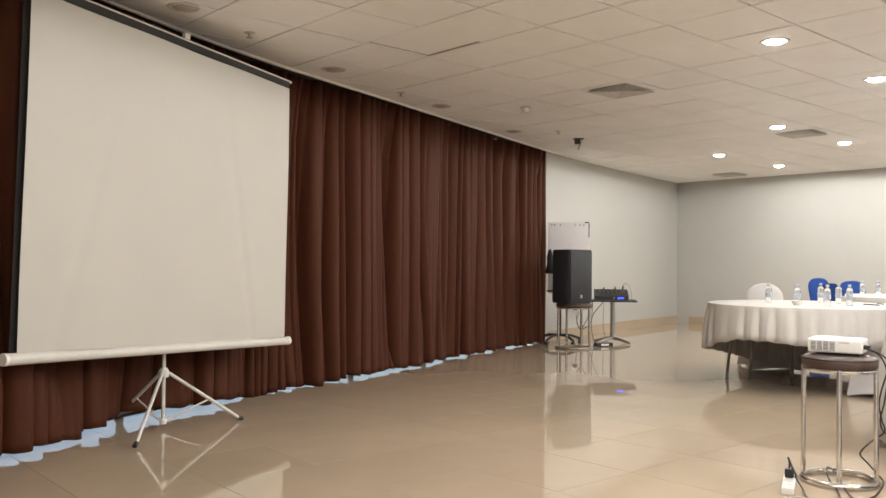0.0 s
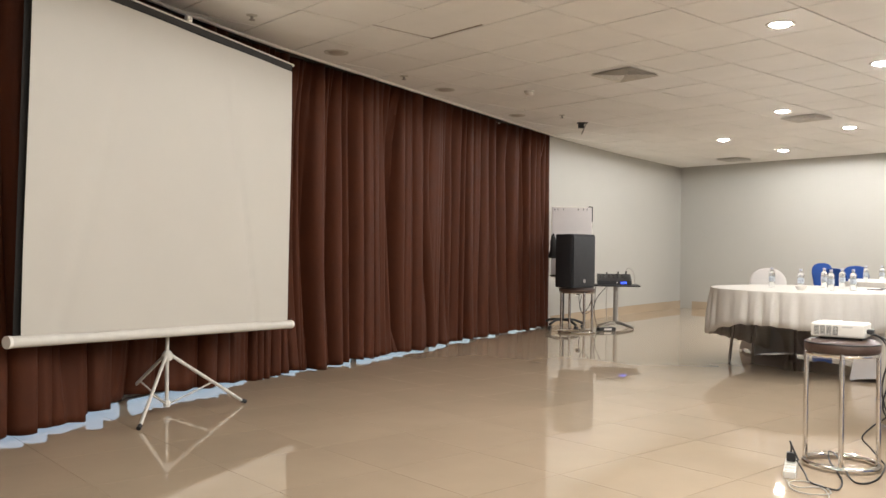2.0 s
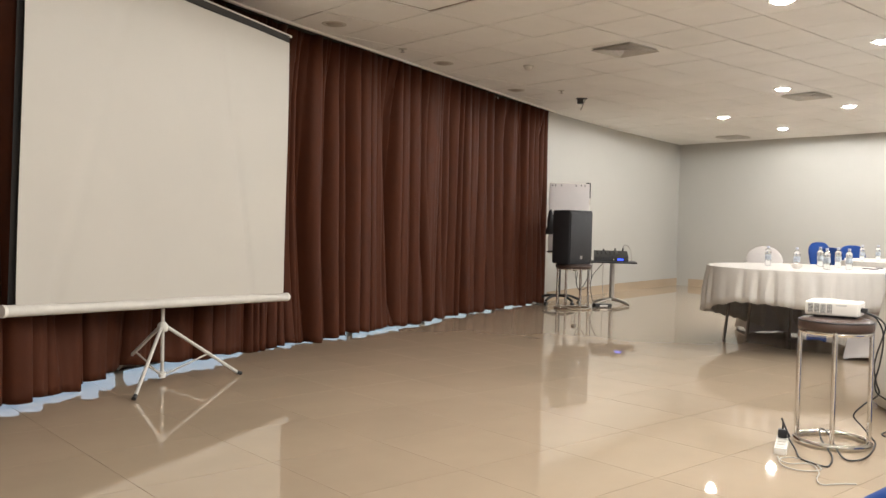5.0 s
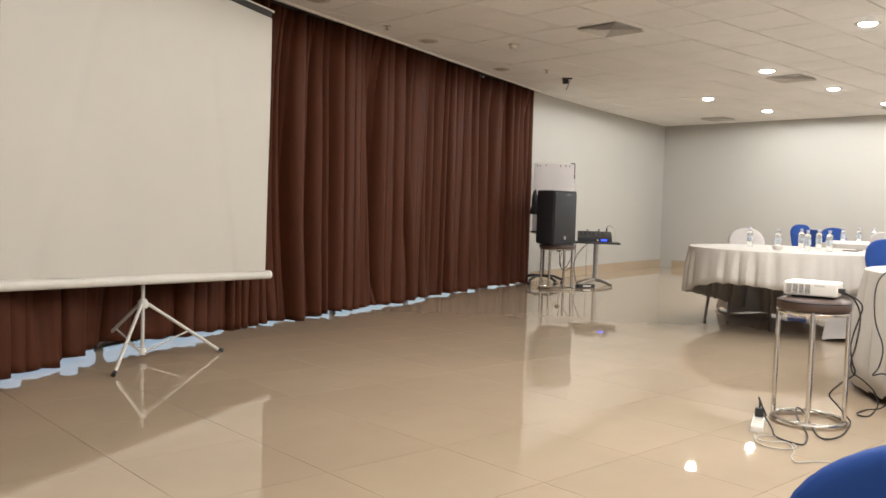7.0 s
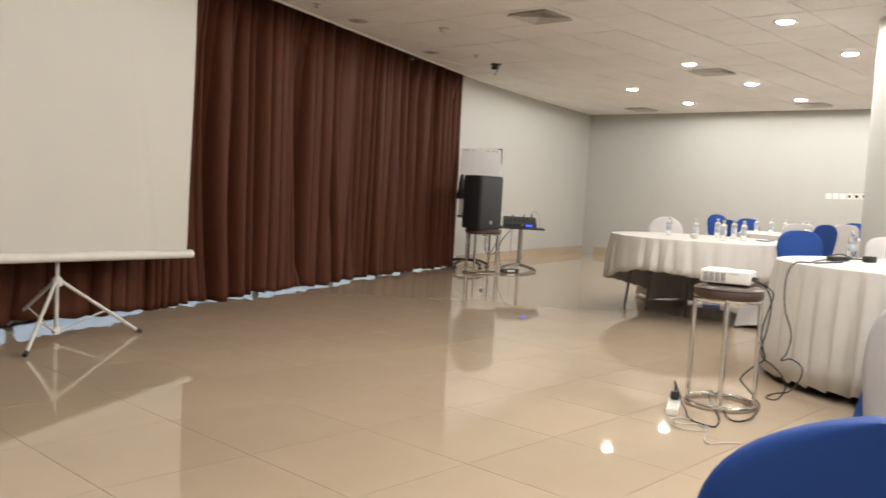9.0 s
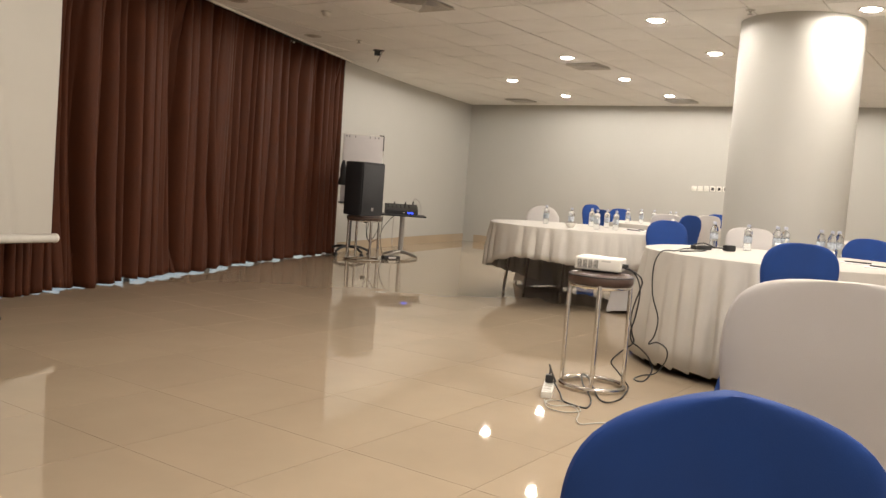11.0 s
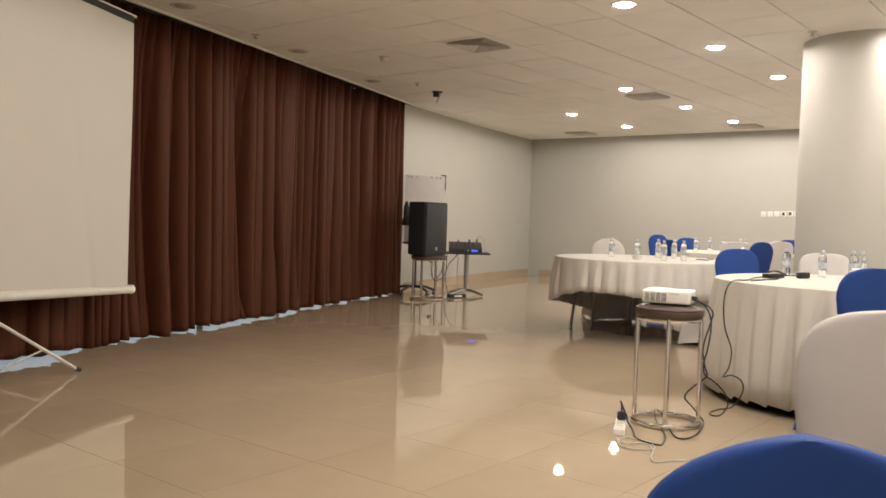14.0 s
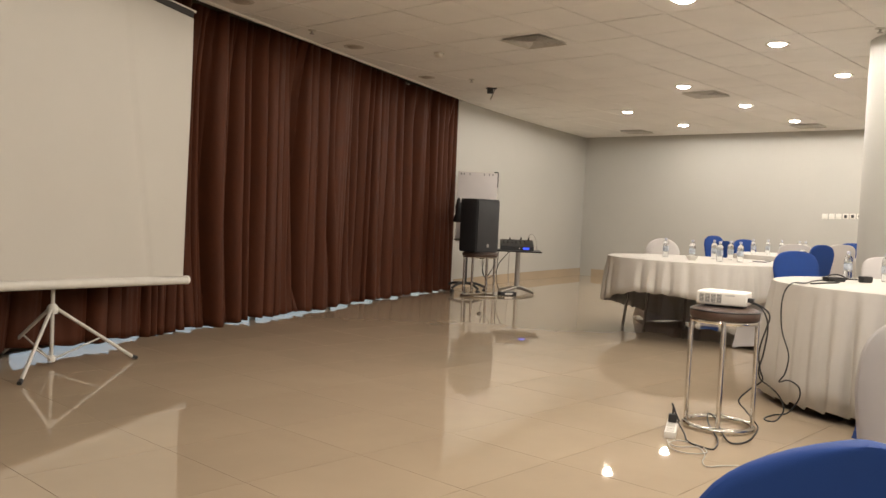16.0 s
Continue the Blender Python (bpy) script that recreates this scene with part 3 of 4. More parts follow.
T1, T2, T4, T5 = (8.05, 3.805), (6.12, 1.40), (11.5, 4.15), (11.2, 1.15)
round_table(*T1, 0, "round banquet table on thin dark steel legs", [(-0.13, 0.765), (0.02, 0.605), (0.39, 0.345), (0.28, -0.305)])
HEM_TURNS = [0, 20, 45, 75, 100, 118, 134, 150, 168, 186, 205, 225, 250, 275, 300, 330, 360]
HEM_HEIGHTS = [0.06, 0.03, 0.06, 0.19, 0.27, 0.295, 0.315, 0.395, 0.455, 0.455, 0.43, 0.42, 0.44, 0.47, 0.40, 0.2, 0.06]
tablecloth(*T1, lambda a: float(np.interp(math.degrees(a), HEM_TURNS, HEM_HEIGHTS)), 3, "short white cotton tablecloth hanging in folds, legs showing below", depth=0.024, scallop=0.006)
round_table(*T2, 30, "round banquet table hidden under a long cloth")
tablecloth(*T2, lambda a: 0.050 + 0.008 * math.sin(2 * a + 1), 8, "long white cotton tablecloth falling almost to the floor", folds=42, depth=0.038, scallop=0.012)
round_table(*T4, 30, "round banquet table at the back of the room")
tablecloth(*T4, lambda a: 0.05, 12, "long white cotton tablecloth on the back table", folds=30)
round_table(*T5, 10, "round banquet table beyond the column")
tablecloth(*T5, lambda a: 0.05, 14, "long white cotton tablecloth on the table beyond the column", folds=30)


# ---- covered banquet chairs ----
def banquet_chair(cover, label, group, power=3.0, crown=0.22, tip=3.0, bow=0.25):
    ob = thing("banquet_chair", pose(0, 0, 0), label, "chair", group)
    H, Z0 = 0.92, 0.43

    def half(z):
        w = 0.142 + 0.052 * min(1, (z - Z0) / 0.34)
        t = max(0.0, (z - H + crown) / crown)
        return w * max(0.0, 1 - t ** power) ** (1 / tip)

    bm = bmesh.new()
    levels = [Z0 + (H - crown - Z0) * k / 8 for k in range(9)] + [H - crown + crown * math.sin(math.pi / 2 * k / 16) for k in range(1, 17)]
    rings, NS = [], 28
    for z in levels:
        w = max(half(z), 0.002)
        th = 0.030 * (1 - 0.45 * max(0, (z - H + crown) / crown)) if z < H - 1e-4 else 0.004
        lean = -0.20 - 0.13 * (z - Z0) ** 1.2
        ring = []
        for k in range(NS):
            a = 2 * math.pi * k / NS
            cs, sn = math.cos(a), math.sin(a)
            px = w * math.copysign(abs(cs) ** 0.55, cs)
            py = th * math.copysign(abs(sn) ** 0.75, sn) - bow * px * px
            ring.append(bm.verts.new((px, lean + py + 0.01, z)))
        rings.append(ring)
    for a, b in zip(rings, rings[1:]):
        for k in range(NS):
            bm.faces.new((a[k], a[(k + 1) % NS], b[(k + 1) % NS], b[k]))
    bm.faces.new(rings[-1])
    bm.faces.new(rings[0][::-1])
    part("back_cover", bm, cover, ob)
    part("seat_cover", boxed((0.41, 0.42, 0.075), (0, 0.0, 0.445), bevel=0.03, seg=4), cover, ob)
    # stretch skirt: pulled to the four feet, arched between them
    bm = bmesh.new()
    corner = [(-1, -1), (1, -1), (1, 1), (-1, 1)]
    loop = []
    for q in range(4):
        (ax, ay), (bx, by) = corner[q], corner[(q + 1) % 4]
        for k in range(10):
            t = k / 10
            loop.append((ax + (bx - ax) * t, ay + (by - ay) * t, math.sin(math.pi * t)))
    rows = []
    for v in (0, 0.15, 0.35, 0.6, 0.8, 1.0):
        row = []
        for x, y, arch in loop:
            pull = 1 - 0.10 * arch * v
            spread = 0.190 + 0.085 * v
            zz = 0.43 + (0.012 + 0.03 * arch ** 0.8 - 0.43) * v
            row.append(bm.verts.new((x * spread * pull, (y * (0.20 + 0.060 * v)) * pull - 0.02 * v * (y < 0), zz)))
        rows.append(row)
    for a, b in zip(rows, rows[1:]):
        for k in range(len(loop)):
            bm.faces.new((a[k], a[(k + 1) % len(loop)], b[(k + 1) % len(loop)], b[k]))
    part("skirt", bm, cover, ob)
    for sx, sy in corner:
        part("leg", tube([(sx * 0.18, sy * 0.185, 0.42), (sx * 0.245, sy * 0.242 - 0.02 * (sy < 0), 0.004)], 0.011, 10), M_STEEL, ob)
    return ob


# poses: middle of the back, turn of the seat's front from +y, height factor, width factor
BLUE = [(4.56, 0.985, -64, 0.995, 0.95), (6.915, 2.505, 142, 1.0), (9.78, 3.25, -22, 1.02), (10.82, 4.81, -112, 0.985), (12.63, 5.80, 150, 1.03, 0.9), (12.35, 5.2, 145, 1.0), (7.28, 1.06, 75, 0.98), (12.4, 3.72, 95, 1.03)]
WHITE = [(1.92, 0.385, -58, 1.022, 1.06), (7.93, 2.80, 12, 0.99), (7.33, 1.95, 117, 0.985), (10.3, 3.72, -68, 1.0), (10.85, 3.38, -35, 1.02), (10.05, 0.62, -62, 1.0)]
ROUND_WHITE = [(9.07, 4.78, 133, 1.0)]
DOME = [(1.129, 0.351, -57, 0.938)]
for cover, rows, lab, grp, power, crown, tip, bow, wide in ((M_BLUE_COVER, BLUE, "banquet chair in a royal blue stretch cover", "blue covered chairs", 2.8, 0.16, 2.8, 0.25, 1.0), (M_WHITE_COVER, WHITE, "banquet chair in a white stretch cover", "white covered chairs", 3.6, 0.145, 3.4, 0.25, 1.0),
                                            (M_WHITE_COVER, ROUND_WHITE, "round-backed banquet chair in a white stretch cover", "white covered chairs", 2.3, 0.19, 2.1, 0.25, 1.05),
                                            (M_BLUE_COVER, DOME, "round-backed banquet chair in a royal blue stretch cover", "blue covered chairs", 4.48, 0.198, 1.37, 0.8, 0.934)):
    proto = banquet_chair(cover, lab, grp, power, crown, tip, bow)
    for n, (x, y, turn, k, *more) in enumerate(rows):
        m = pose(x, y, 0, rz=turn) @ pose(0, 0.25, 0)
        ob = copy_thing(proto, m) if n else proto
        ob.matrix_basis = m
        ob.scale = (more[0] if more else wide, 1, k)


# ---- bottles ----
def water_bottle():
    ob = thing("water_bottle", pose(0, 0, 0), "small clear plastic water bottle with a pale blue label", "bottle", "water bottles")
    part("body", lathe([(0.0, 0.003), (0.024, 0.0), (0.031, 0.006), (0.0315, 0.05), (0.029, 0.056), (0.0315, 0.062), (0.0315, 0.118), (0.0295, 0.122), (0.0315, 0.127), (0.0315, 0.146), (0.029, 0.160), (0.022, 0.172), (0.0135, 0.180), (0.0125, 0.196), (0.0, 0.196)], 20), M_WATER, ob)
    part("label", lathe([(0.0318, 0.068), (0.0323, 0.069), (0.0323, 0.113), (0.0318, 0.114)], 20), M_LABEL, ob, "pale blue printed label")
    part("cap", lathe([(0.0, 0.190), (0.0148, 0.190), (0.015, 0.192), (0.015, 0.207), (0.013, 0.210), (0.0, 0.210)], 18), M_CAP, ob, "pale grey screw cap")
    return ob


BOTTLES = [(7.95, 4.15), (7.69, 3.74), (8.38, 3.84), (7.74, 3.49), (8.43, 3.69), (8.01, 3.41), (6.62, 2.03), (6.54, 1.76), (6.72, 1.60), (6.80, 1.56), (6.84, 1.32), (6.80, 1.24), (6.90, 1.21),
           (10.85, 4.45), (11.2, 4.40), (11.3, 4.26), (11.35, 4.05), (11.42, 4.0), (10.75, 1.30), (10.9, 1.12)]
proto = water_bottle()
for n, (x, y) in enumerate(BOTTLES):
    m = pose(x, y, 0.7545, rz=37 * n)
    if n:
        copy_thing(proto, m).scale = (0.92, 0.92, 0.92)
    else:
        proto.matrix_basis = m
        proto.scale = (0.92, 0.92, 0.92)

# ---- loudspeaker and desk ----
sp = thing("loudspeaker", pose(8.93, 7.40, 0.598, rz=-3), "tall black two-way loudspeaker standing on a stool", "loudspeaker")
bm = bmesh.new()
prof = [(-0.19, 0.21), (0.19, 0.21), (0.255, -0.10), (0.23, -0.17), (-0.23, -0.17), (-0.255, -0.10)]
lo = [bm.verts.new((x, y, 0)) for x, y in prof]
hi = [bm.verts.new((x, y, 0.705)) for x, y in prof]
bm.faces.new(lo[::-1])
bm.faces.new(hi)
for k in range(6):
    bm.faces.new((lo[k], lo[(k + 1) % 6], hi[(k + 1) % 6], hi[k]))
bmesh.ops.bevel(bm, geom=bm.edges[:], offset=0.012, segments=2, affect="EDGES")
part("cabinet", bm, M_SPEAKER, sp)
sp.scale = (0.93, 0.93, 1)
part("grille", boxed((0.44, 0.012, 0.64), (0, -0.172, 0.345), bevel=0.005), M_GRILLE, sp, "black perforated front grille")
part("badge", boxed((0.045, 0.004, 0.045), (0.0, -0.180, 0.09), bevel=0.002), M_STEEL, sp, "small grey square badge")

# ---- mixer on its pedestal table ----
mt = thing("pedestal_table", pose(9.95, 7.50, 0, rz=-50), "small black-topped pedestal table on a grey steel foot", "table")
part("tabletop", boxed((0.64, 0.55, 0.022), (0, 0, 0.604), bevel=0.006), M_BLACK, mt)
part("column", tube([(0, 0, 0.06), (0, 0, 0.595)], 0.036, 20), M_STEEL, mt)
for k in range(4):
    a = radians(45 + 90 * k)
    part("foot", tube(spline([(0, 0, 0.075), (0.13 * math.cos(a), 0.13 * math.sin(a), 0.062), (0.33 * math.cos(a), 0.33 * math.sin(a), 0.016)], 6), lambda t: 0.027 - 0.012 * t, 10), M_STEEL, mt)
mx = thing("audio_mixer", pose(9.93, 7.52, 0.616, rz=-50), "black powered audio mixer with a blue lit display", "audio mixer")
bm = bmesh.new()
sec = [(-0.17, 0.0), (-0.17, 0.055), (-0.08, 0.085), (0.14, 0.145), (0.17, 0.145), (0.17, 0.0)]
ends = [[bm.verts.new((x, y, z)) for y, z in sec] for x in (-0.235, 0.235)]
for k in range(6):
    bm.faces.new((ends[0][k], ends[0][(k + 1) % 6], ends[1][(k + 1) % 6], ends[1][k]))
bm.faces.new(ends[0])
bm.faces.new(ends[1][::-1])
bmesh.ops.bevel(bm, geom=bm.edges[:], offset=0.006, segments=2, affect="EDGES")
part("chassis", bm, M_BLACK, mx)
part("display", boxed((0.085, 0.004, 0.022), (0.125, -0.171, 0.030), bevel=0.001), M_DISPLAY, mx, "blue lit display", smooth=False)
part("indicator", boxed((0.014, 0.004, 0.014), (0.035, -0.171, 0.030), bevel=0.002), M_PLASTIC, mx, "small white button", smooth=False)
for k in range(6):
    for r in range(2):
        y = -0.03 + 0.08 * r
        part("knob", lathe([(0.0, 0.020), (0.009, 0.018), (0.011, 0.0)], 10, at=(-0.19 + 0.06 * k, y, 0.100 + 0.28 * y)), M_BLACK, mx)
for k, (x, h) in enumerate(((-0.10, 0.02), (0.06, 0.03), (0.17, 0.04))):
    part("jack", tube([(x, 0.12, 0.14), (x + 0.005, 0.12, 0.15 + h)], 0.010, 8), M_BLACK, mx)
part("flex_lead", tube(spline([(0.17, 0.12, 0.19), (0.20, 0.10, 0.23), (0.255, 0.06, 0.20), (0.285, 0.03, 0.10), (0.29, 0.02, 0.005)]), 0.004, 6), M_STEEL, mx, "thin grey lead")

# ---- flip chart on a castor stand ----
fc = thing("flip_chart", pose(9.26, 7.76, 0, rz=-50), "flip chart with a white paper pad on a black castor stand", "flip chart")
part("pad", boxed((0.54, 0.012, 0.92), (0.015, -0.02, 1.22), bevel=0.002), M_PAPER, fc, "white paper pad")
part("board", boxed((0.56, 0.018, 0.98), (0.015, 0.0, 1.20), bevel=0.004), M_PLASTIC, fc)
part("side_arm", boxed((0.014, 0.022, 0.20), (0.292, -0.005, 1.585), bevel=0.003), M_BLACK, fc, "black side arm")
part("top_clamp", boxed((0.06, 0.03, 0.014), (0.265, -0.01, 1.690), bevel=0.003), M_BLACK, fc)
part("arm_tip", tube([(0.292, -0.005, 1.49), (0.292, -0.005, 1.40)], 0.008, 8), M_CHROME, fc)
for x in (-0.22, -0.18, -0.10, 0.10, 0.17, 0.22):
    part("hole_mark", boxed((0.012, 0.003, 0.026), (x, -0.0275, 1.655)), M_DARK_GRILLE, fc, smooth=False)
part("tray", boxed((0.56, 0.07, 0.018), (0.0, -0.05, 0.74), bevel=0.004), M_BLACK, fc, "black pen tray")
part("post", tube([(-0.10, 0.02, 0.12), (-0.10, 0.02, 1.25)], 0.024, 14), M_BLACK, fc)
for k in range(5):
    a = radians(20 + 72 * k)
    ex, ey = -0.10 + 0.30 * math.cos(a), 0.02 + 0.30 * math.sin(a)
    st = part("star_foot", tube(spline([(-0.10, 0.02, 0.13), (-0.10 + 0.16 * math.cos(a), 0.02 + 0.16 * math.sin(a), 0.125), (ex, ey, 0.075)], 5), 0.018, 10), M_BLACK, fc)
    part("castor", tube([(ex - 0.016 * math.sin(a), ey + 0.016 * math.cos(a), 0.030), (ex + 0.016 * math.sin(a), ey - 0.016 * math.cos(a), 0.030)], 0.029, 16), M_BLACK, st)
bag = thing("hanging_bag", pose(9.10, 7.93, 0, rz=-50), "small black cloth bag hanging beside the curtain edge", "bag")
bm = bmesh.new()
rings = []
for k, (z, w, d) in enumerate(((1.34, 0.015, 0.010), (1.28, 0.03, 0.02), (1.20, 0.045, 0.028), (1.10, 0.055, 0.032), (1.02, 0.07, 0.035), (0.985, 0.06, 0.03))):
    rings.append([bm.verts.new((w * math.cos(a * math.pi / 8) + 0.008 * math.sin(k * 2 + a), d * math.sin(a * math.pi / 8), z + 0.008 * math.sin(a * 1.3))) for a in range(16)])
for a, b in zip(rings, rings[1:]):
    for k in range(16):
        bm.faces.new((a[k], a[(k + 1) % 16], b[(k + 1) % 16], b[k]))
bm.faces.new(rings[0])
bm.faces.new(rings[-1])
part("cloth", bm, M_BLACK, bag)
part("strap", tube(spline([(0, 0, 1.33), (0.01, 0.01, 1.5), (0.02, 0.02, 1.62)]), 0.006, 6), M_BLACK, bag)

# ---- wall sockets, plugs and leads ----
wd = math.degrees(math.atan(0.26))
so = thing("wall_socket", pose(10.34, wall_y(10.34) - 0.008, 0.44, rz=wd), "white wall socket with a black plug in it", "socket")
part("plate", boxed((0.15, 0.010, 0.085), (0, 0, 0), bevel=0.003), M_PLASTIC, so)
part("plug", boxed((0.075, 0.055, 0.06), (-0.02, -0.032, 0.0), bevel=0.012, seg=3), M_BLACK, so, "black mains plug")
def cable(name, pts, r, material, label, n=10):
    return tagged(part(name, tube(spline(pts, n), r, 8), material), label, "cable", "loose leads")


px, py = 10.32, wall_y(10.32) - 0.06
cable("mains_lead", [(px, py, 0.42), (px - 0.02, py - 0.02, 0.30), (px + 0.06, py - 0.03, 0.12), (px + 0.12, py - 0.16, 0.20), (px - 0.2, py - 0.5, 0.40), (9.90, 7.62, 0.59)], 0.005, M_BLACK, "black mains lead drooping from the wall socket")
cable("speaker_lead", [(9.62, 7.60, 0.60), (9.63, 7.62, 0.40), (9.60, 7.60, 0.20), (9.58, 7.52, 0.02), (9.45, 7.35, 0.008), (9.2, 7.25, 0.008)], 0.005, M_BLACK, "black lead hanging from the mixer table")
cable("speaker_lead", [(9.98, 7.68, 0.60), (9.99, 7.70, 0.35), (9.96, 7.66, 0.12), (9.90, 7.55, 0.01), (9.7, 7.4, 0.008)], 0.004, M_STEEL, "thin grey lead behind the mixer table")
cable("speaker_lead", [(9.09, 7.26, 0.56), (9.10, 7.26, 0.42), (9.04, 7.33, 0.26), (9.0, 7.37, 0.34), (9.02, 7.36, 0.49)], 0.005, M_BLACK, "black lead looped under the loudspeaker stool")
ps = thing("power_adaptor", pose(9.45, 7.28, 0, rz=-20), "black power adaptor block on the floor", "adaptor")
part("block", boxed((0.26, 0.09, 0.05), (0, 0, 0.026), bevel=0.008), M_BLACK, ps)
part("sticker", boxed((0.12, 0.002, 0.025), (0.0, -0.046, 0.028)), M_GREY_METAL, ps, smooth=False)

for n in range(6):
    y = 4.83 - 0.107 * n
    sw = thing("wall_switch", pose(FAR_X - 0.005, y, 1.335 + 0.004 * n, rz=-90), "white square wall switch plate" if n < 3 else "white wall socket plate with dark outlets", "wall switch", "row of wall plates")
    part("plate", boxed((0.086, 0.010, 0.086), bevel=0.003), M_PLASTIC, sw)
    if n < 3:
        part("rocker", boxed((0.034, 0.006, 0.05), (0, -0.007, 0), bevel=0.002), M_PLASTIC, sw)
    else:
        part("outlet", boxed((0.046, 0.004, 0.05), (0, -0.0065, 0), bevel=0.002), M_BLACK, sw, "dark outlet")

# bracket on the ceiling near the end of the curtain
br = thing("ceiling_bracket", pose(8.70, 7.12, CEIL, rz=-40), "small black bracket hanging from the ceiling", "bracket")
part("plate", boxed((0.13, 0.10, 0.012), (0, 0, -0.006), bevel=0.002), M_BLACK, br)
part("block", boxed((0.07, 0.06, 0.06), (-0.015, 0, -0.042), bevel=0.006), M_BLACK, br)
part("arm", tube([(0.05, 0, -0.01), (-0.005, 0, -0.15)], 0.008, 8), M_STEEL, br)

# ---- things by the projector ----
st = thing("power_strip", pose(4.245, 2.125, 0, rz=24), "white multi-socket power strip on the floor", "power strip")
part("body", boxed((0.29, 0.058, 0.034), (0.025, 0, 0.017), bevel=0.006), M_PLASTIC, st)
for k in range(4):
    part("socket", boxed((0.045, 0.042, 0.003), (-0.085 + 0.06 * k, 0, 0.0345), bevel=0.001), M_WHITE_METAL, st, smooth=False)
part("plug", boxed((0.042, 0.044, 0.045), (0.095, 0, 0.060), bevel=0.008), M_BLACK, st, "black plug in the strip")
part("plug_lead", tube(spline([(0.095, 0, 0.08), (0.10, 0.0, 0.115), (0.092, 0.005, 0.135), (0.085, -0.01, 0.10), (0.07, -0.035, 0.05)]), 0.005, 8), M_BLACK, st)

cable("projector_lead", [(4.695, 1.945, 0.690), (4.73, 1.873, 0.652), (4.742, 1.844, 0.612), (4.736, 1.855, 0.549), (4.722, 1.874, 0.465), (4.719, 1.882, 0.395), (4.729, 1.872, 0.316), (4.735, 1.862, 0.262),
                         (4.70, 1.92, 0.202), (4.681, 1.96, 0.143), (4.71, 1.93, 0.09), (4.735, 1.885, 0.03), (4.70, 1.855, 0.008), (4.444, 1.789, 0.007), (4.303, 1.797, 0.007), (4.342, 1.872, 0.007), (4.60, 2.05, 0.04), (4.66, 2.12, 0.045), (4.534, 2.056, 0.020),
                         (4.305, 1.901, 0.007), (4.134, 1.835, 0.007), (4.089, 1.847, 0.007), (4.127, 1.968, 0.007), (4.26, 2.06, 0.012), (4.32, 2.13, 0.05)], 0.0042, M_BLACK, "black mains lead from the projector coiling over the floor")
cable("signal_lead", [(4.695, 1.940, 0.680), (4.726, 1.884, 0.651), (4.738, 1.850, 0.562), (4.732, 1.860, 0.421), (4.723, 1.878, 0.326), (4.728, 1.868, 0.27), (4.80, 1.86, 0.235), (4.90, 1.87, 0.20), (5.00, 1.86, 0.14), (5.02, 1.84, 0.07), (4.98, 1.86, 0.012), (4.93, 1.885, 0.008), (4.98, 1.93, 0.008),
                      (5.11, 1.93, 0.008), (5.14, 1.86, 0.03), (5.13, 1.80, 0.12), (5.12, 1.80, 0.19), (5.12, 1.86, 0.22), (5.14, 1.92, 0.20), (5.17, 1.90, 0.25), (5.165, 1.885, 0.36), (5.165, 1.93, 0.49), (5.17, 1.945, 0.62), (5.19, 1.94, 0.715), (5.25, 1.92, 0.768),
                      (5.50, 1.93, 0.762), (5.85, 1.99, 0.762), (5.98, 1.93, 0.770)], 0.0042, M_BLACK, "black video lead looping from the projector up to the table")
cable("adaptor_lead", [(5.50, 1.90, 0.761), (5.70, 1.88, 0.761), (5.90, 1.86, 0.762), (6.05, 2.0, 0.775), (6.12, 1.95, 0.80), (6.10, 1.86, 0.775)], 0.0045, M_BLACK, "black lead lying across the tablecloth")
cable("white_lead", [(4.06, 2.05, 0.012), (3.95, 1.97, 0.006), (3.935, 1.88, 0.006), (4.016, 1.825, 0.006), (4.11, 1.90, 0.006), (4.12, 2.01, 0.006), (4.04, 2.03, 0.008), (3.99, 1.96, 0.010), (4.08, 1.90, 0.006), (3.978, 1.815, 0.006), (3.86, 1.77, 0.006), (3.80, 1.72, 0.006), (3.87, 1.68, 0.006), (3.93, 1.63, 0.006)], 0.0032, M_SCREEN, "white lead of the power strip curled on the floor")
ad = thing("laptop_adaptor", pose(6.08, 1.87, 0.756, rz=-26), "black power adaptor and plug lying on the table", "adaptor")
part("brick", boxed((0.15, 0.055, 0.03), (-0.08, 0.03, 0.016), bevel=0.006), M_BLACK, ad)
part("plug", boxed((0.085, 0.05, 0.042), (0.14, -0.02, 0.022), bevel=0.010), M_BLACK, ad, "black plug")
part("lead", tube(spline([(-0.005, 0.03, 0.016), (0.03, 0.0, 0.02), (0.06, 0.03, 0.018), (0.10, -0.02, 0.02)]), 0.005, 8), M_BLACK, ad)


def notepad(x, y, turn):
    ob = thing("notepad", pose(x, y, 0.7555, rz=turn), "white notepad with a dark pen on the tablecloth", "notepad", "notepads on the tables")
    part("sheets", boxed((0.15, 0.21, 0.006), (0, 0, 0.003), bevel=0.001), M_PAPER, ob, smooth=False)
    part("pen", tube([(-0.05, -0.06, 0.011), (0.04, 0.07, 0.011)], 0.005, 8), M_BLACK, ob, "dark pen")
    return ob


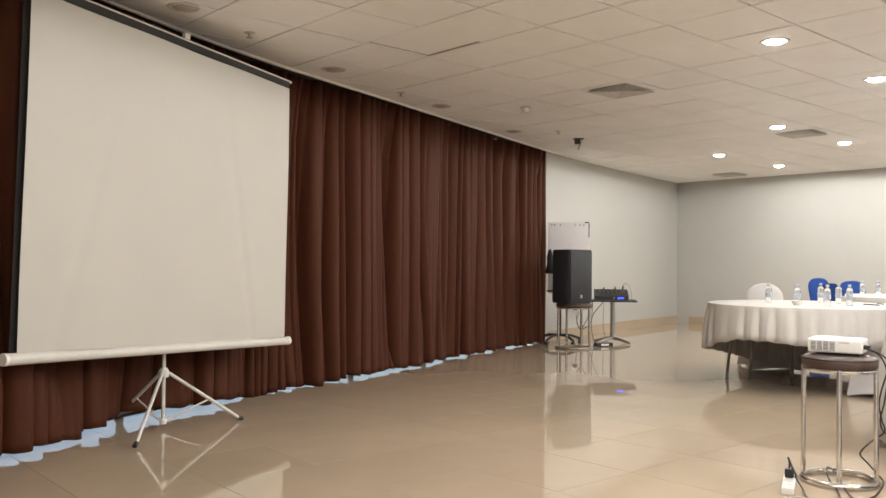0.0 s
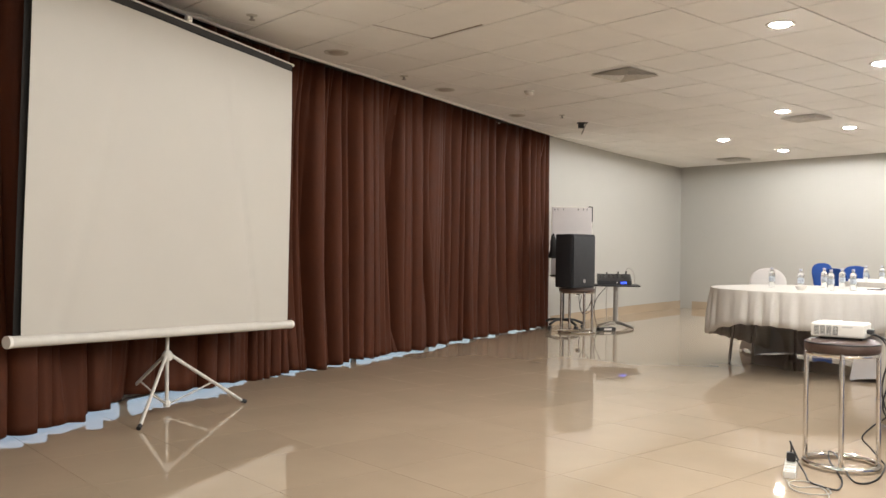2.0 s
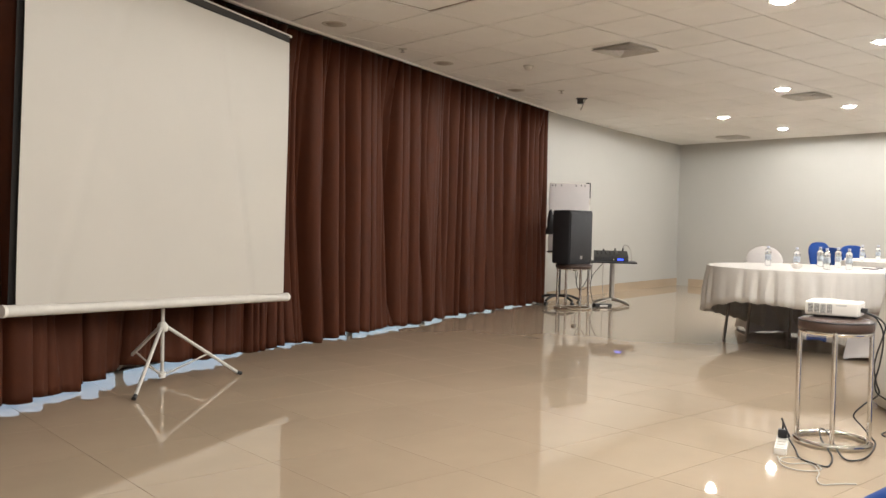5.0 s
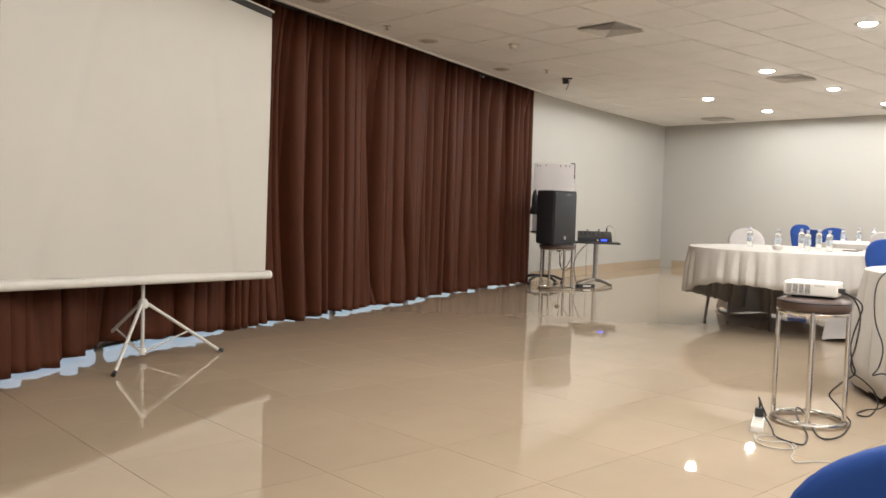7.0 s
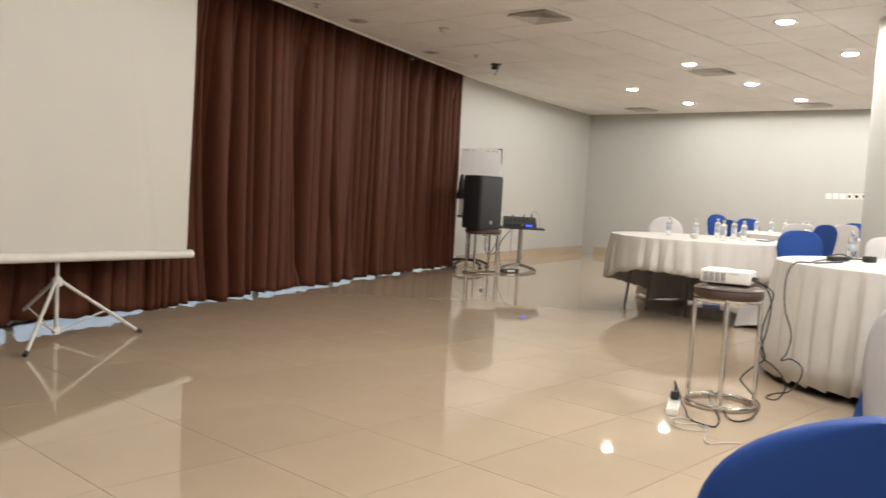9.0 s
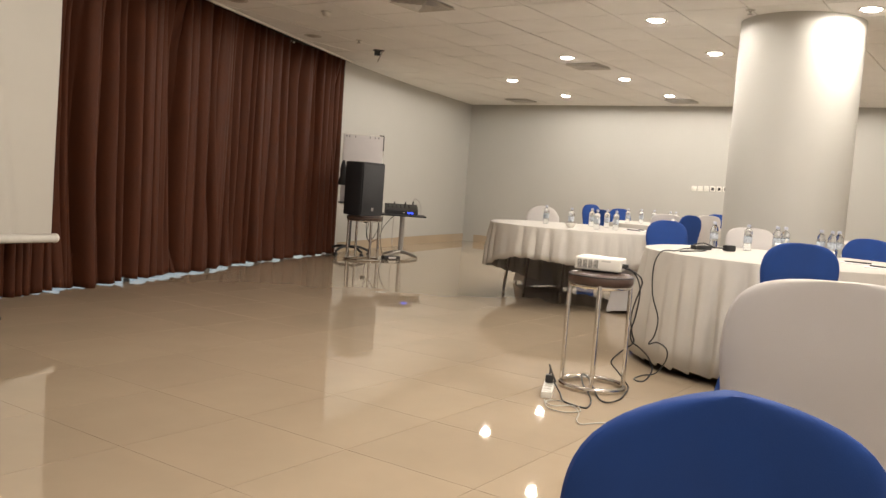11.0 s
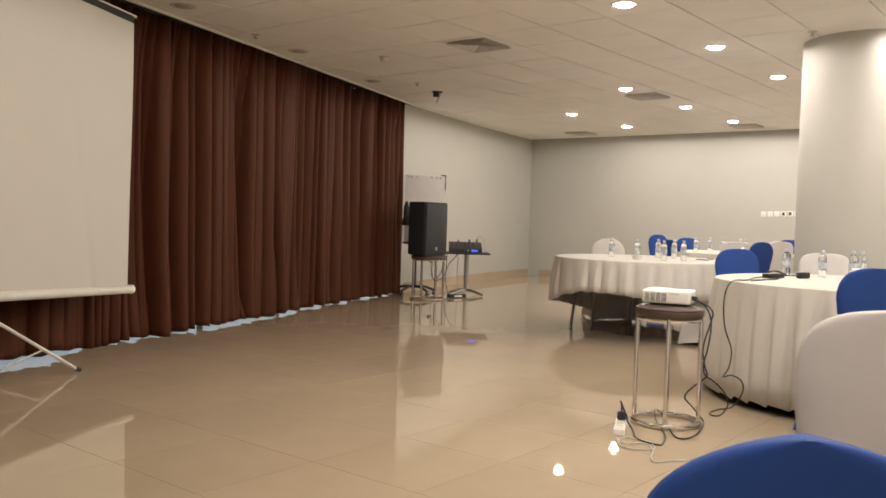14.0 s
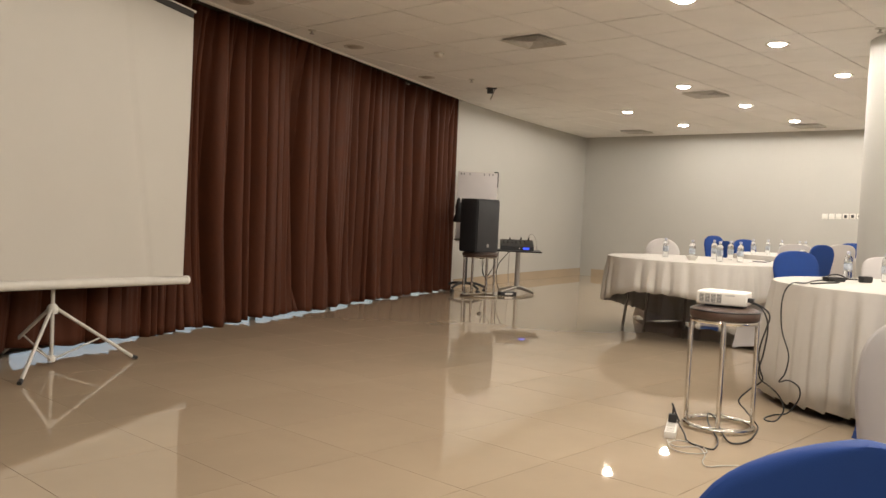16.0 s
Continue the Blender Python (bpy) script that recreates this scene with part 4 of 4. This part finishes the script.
proto = notepad(8.22, 3.30, 20)
for x, y, a in ((8.48, 3.32, -15), (6.28, 0.98, 40), (6.0, 0.80, 10), (5.62, 1.22, -20)):
    copy_thing(proto, pose(x, y, 0.7555, rz=a))
bw = thing("glass_bowl", pose(7.63, 3.71, 0.7555), "small white china bowl on the tablecloth", "bowl")
part("bowl", lathe([(0.0, 0.004), (0.03, 0.0), (0.035, 0.006), (0.052, 0.03), (0.056, 0.042), (0.053, 0.042), (0.045, 0.026), (0.0, 0.010)], 24), M_PLASTIC, bw)
tb = thing("tissue_box", pose(6.50, 1.50, 0.7555, rz=15), "small white tissue box on the table", "tissue box")
part("carton", boxed((0.20, 0.11, 0.075), (0, 0, 0.038), bevel=0.005), M_PAPER, tb)
part("tissue", boxed((0.06, 0.01, 0.05), (0, 0, 0.09), pose(0, 0, 0, 8), 0.003), M_PLASTIC, tb)

lf = thing("paper_scrap", pose(7.95, 3.24, 0, rz=40), "small crumpled reddish-brown scrap on the floor by the table", "scrap")
part("scrap", sheet(lambda u, v: (0.07 * u, 0.025 * v * (1 - 0.5 * u * u), 0.004 + 0.012 * (1 - v * v) * (0.6 + 0.4 * math.sin(5 * u))), [k / 6 - 1 for k in range(13)], [k / 3 - 1 for k in range(7)]), mat("red_brown_paper", (0.20, 0.07, 0.05), 0.7, vary=0.3, scale=40), lf)

# ---- floor: polished tiles over a grout bed ----
floor = part("floor", boxed((19.3, 15.6, 0.2), (5.05, 2.2, -0.1065)), M_GROUT, smooth=False)
tagged(floor, "polished beige porcelain floor tiles with thin dark joints", "floor", kind="structure")
TX, TY, TILE = 2.123, 2.226, 0.6


def tile_shape(bm, cx, cy, rot=0):
    h, e, t = TILE / 2 - 0.0012, 0.0002, 0.006
    lo = [bm.verts.new((cx + a * h, cy + b * h, -t)) for a, b in ((-1, -1), (1, -1), (1, 1), (-1, 1))]
    md = [bm.verts.new((cx + a * h, cy + b * h, -e)) for a, b in ((-1, -1), (1, -1), (1, 1), (-1, 1))]
    hi = [bm.verts.new((cx + a * (h - e), cy + b * (h - e), 0)) for a, b in ((-1, -1), (1, -1), (1, 1), (-1, 1))]
    for u, v in ((lo, md), (md, hi)):
        for k in range(4):
            bm.faces.new((u[k], u[(k + 1) % 4], v[(k + 1) % 4], v[k]))
    bm.faces.new(hi)


bm = bmesh.new()
tile_shape(bm, 0, 0)
one = bpy.data.meshes.new("tile")
bm.to_mesh(one)
bm.free()
one.materials.append(M_TILE)
rest = bmesh.new()
count = 0
for a in range(-11, 21):
    for b in range(-13, 13):
        cx, cy = TX + (a + 0.5) * TILE, TY + (b + 0.5) * TILE
        if cx < REAR_X + 0.1 or cx > FAR_X + 0.25 or cy < SIDE_Y + 0.1 or cy > (curtain_y(cx) + 0.75 if cx < 9.2 else wall_y(cx) + 0.3):
            continue
        if 0.6 < cx < 9.4 and cy > -0.2 and count < 300:
            ob = new("tile", one)
            ob.parent = floor
            ob.location = (cx, cy, 0)
            count += 1
        else:
            tile_shape(rest, cx, cy)
tagged(part("far_tiles", rest, M_TILE, floor, smooth=False), kind="stuff")
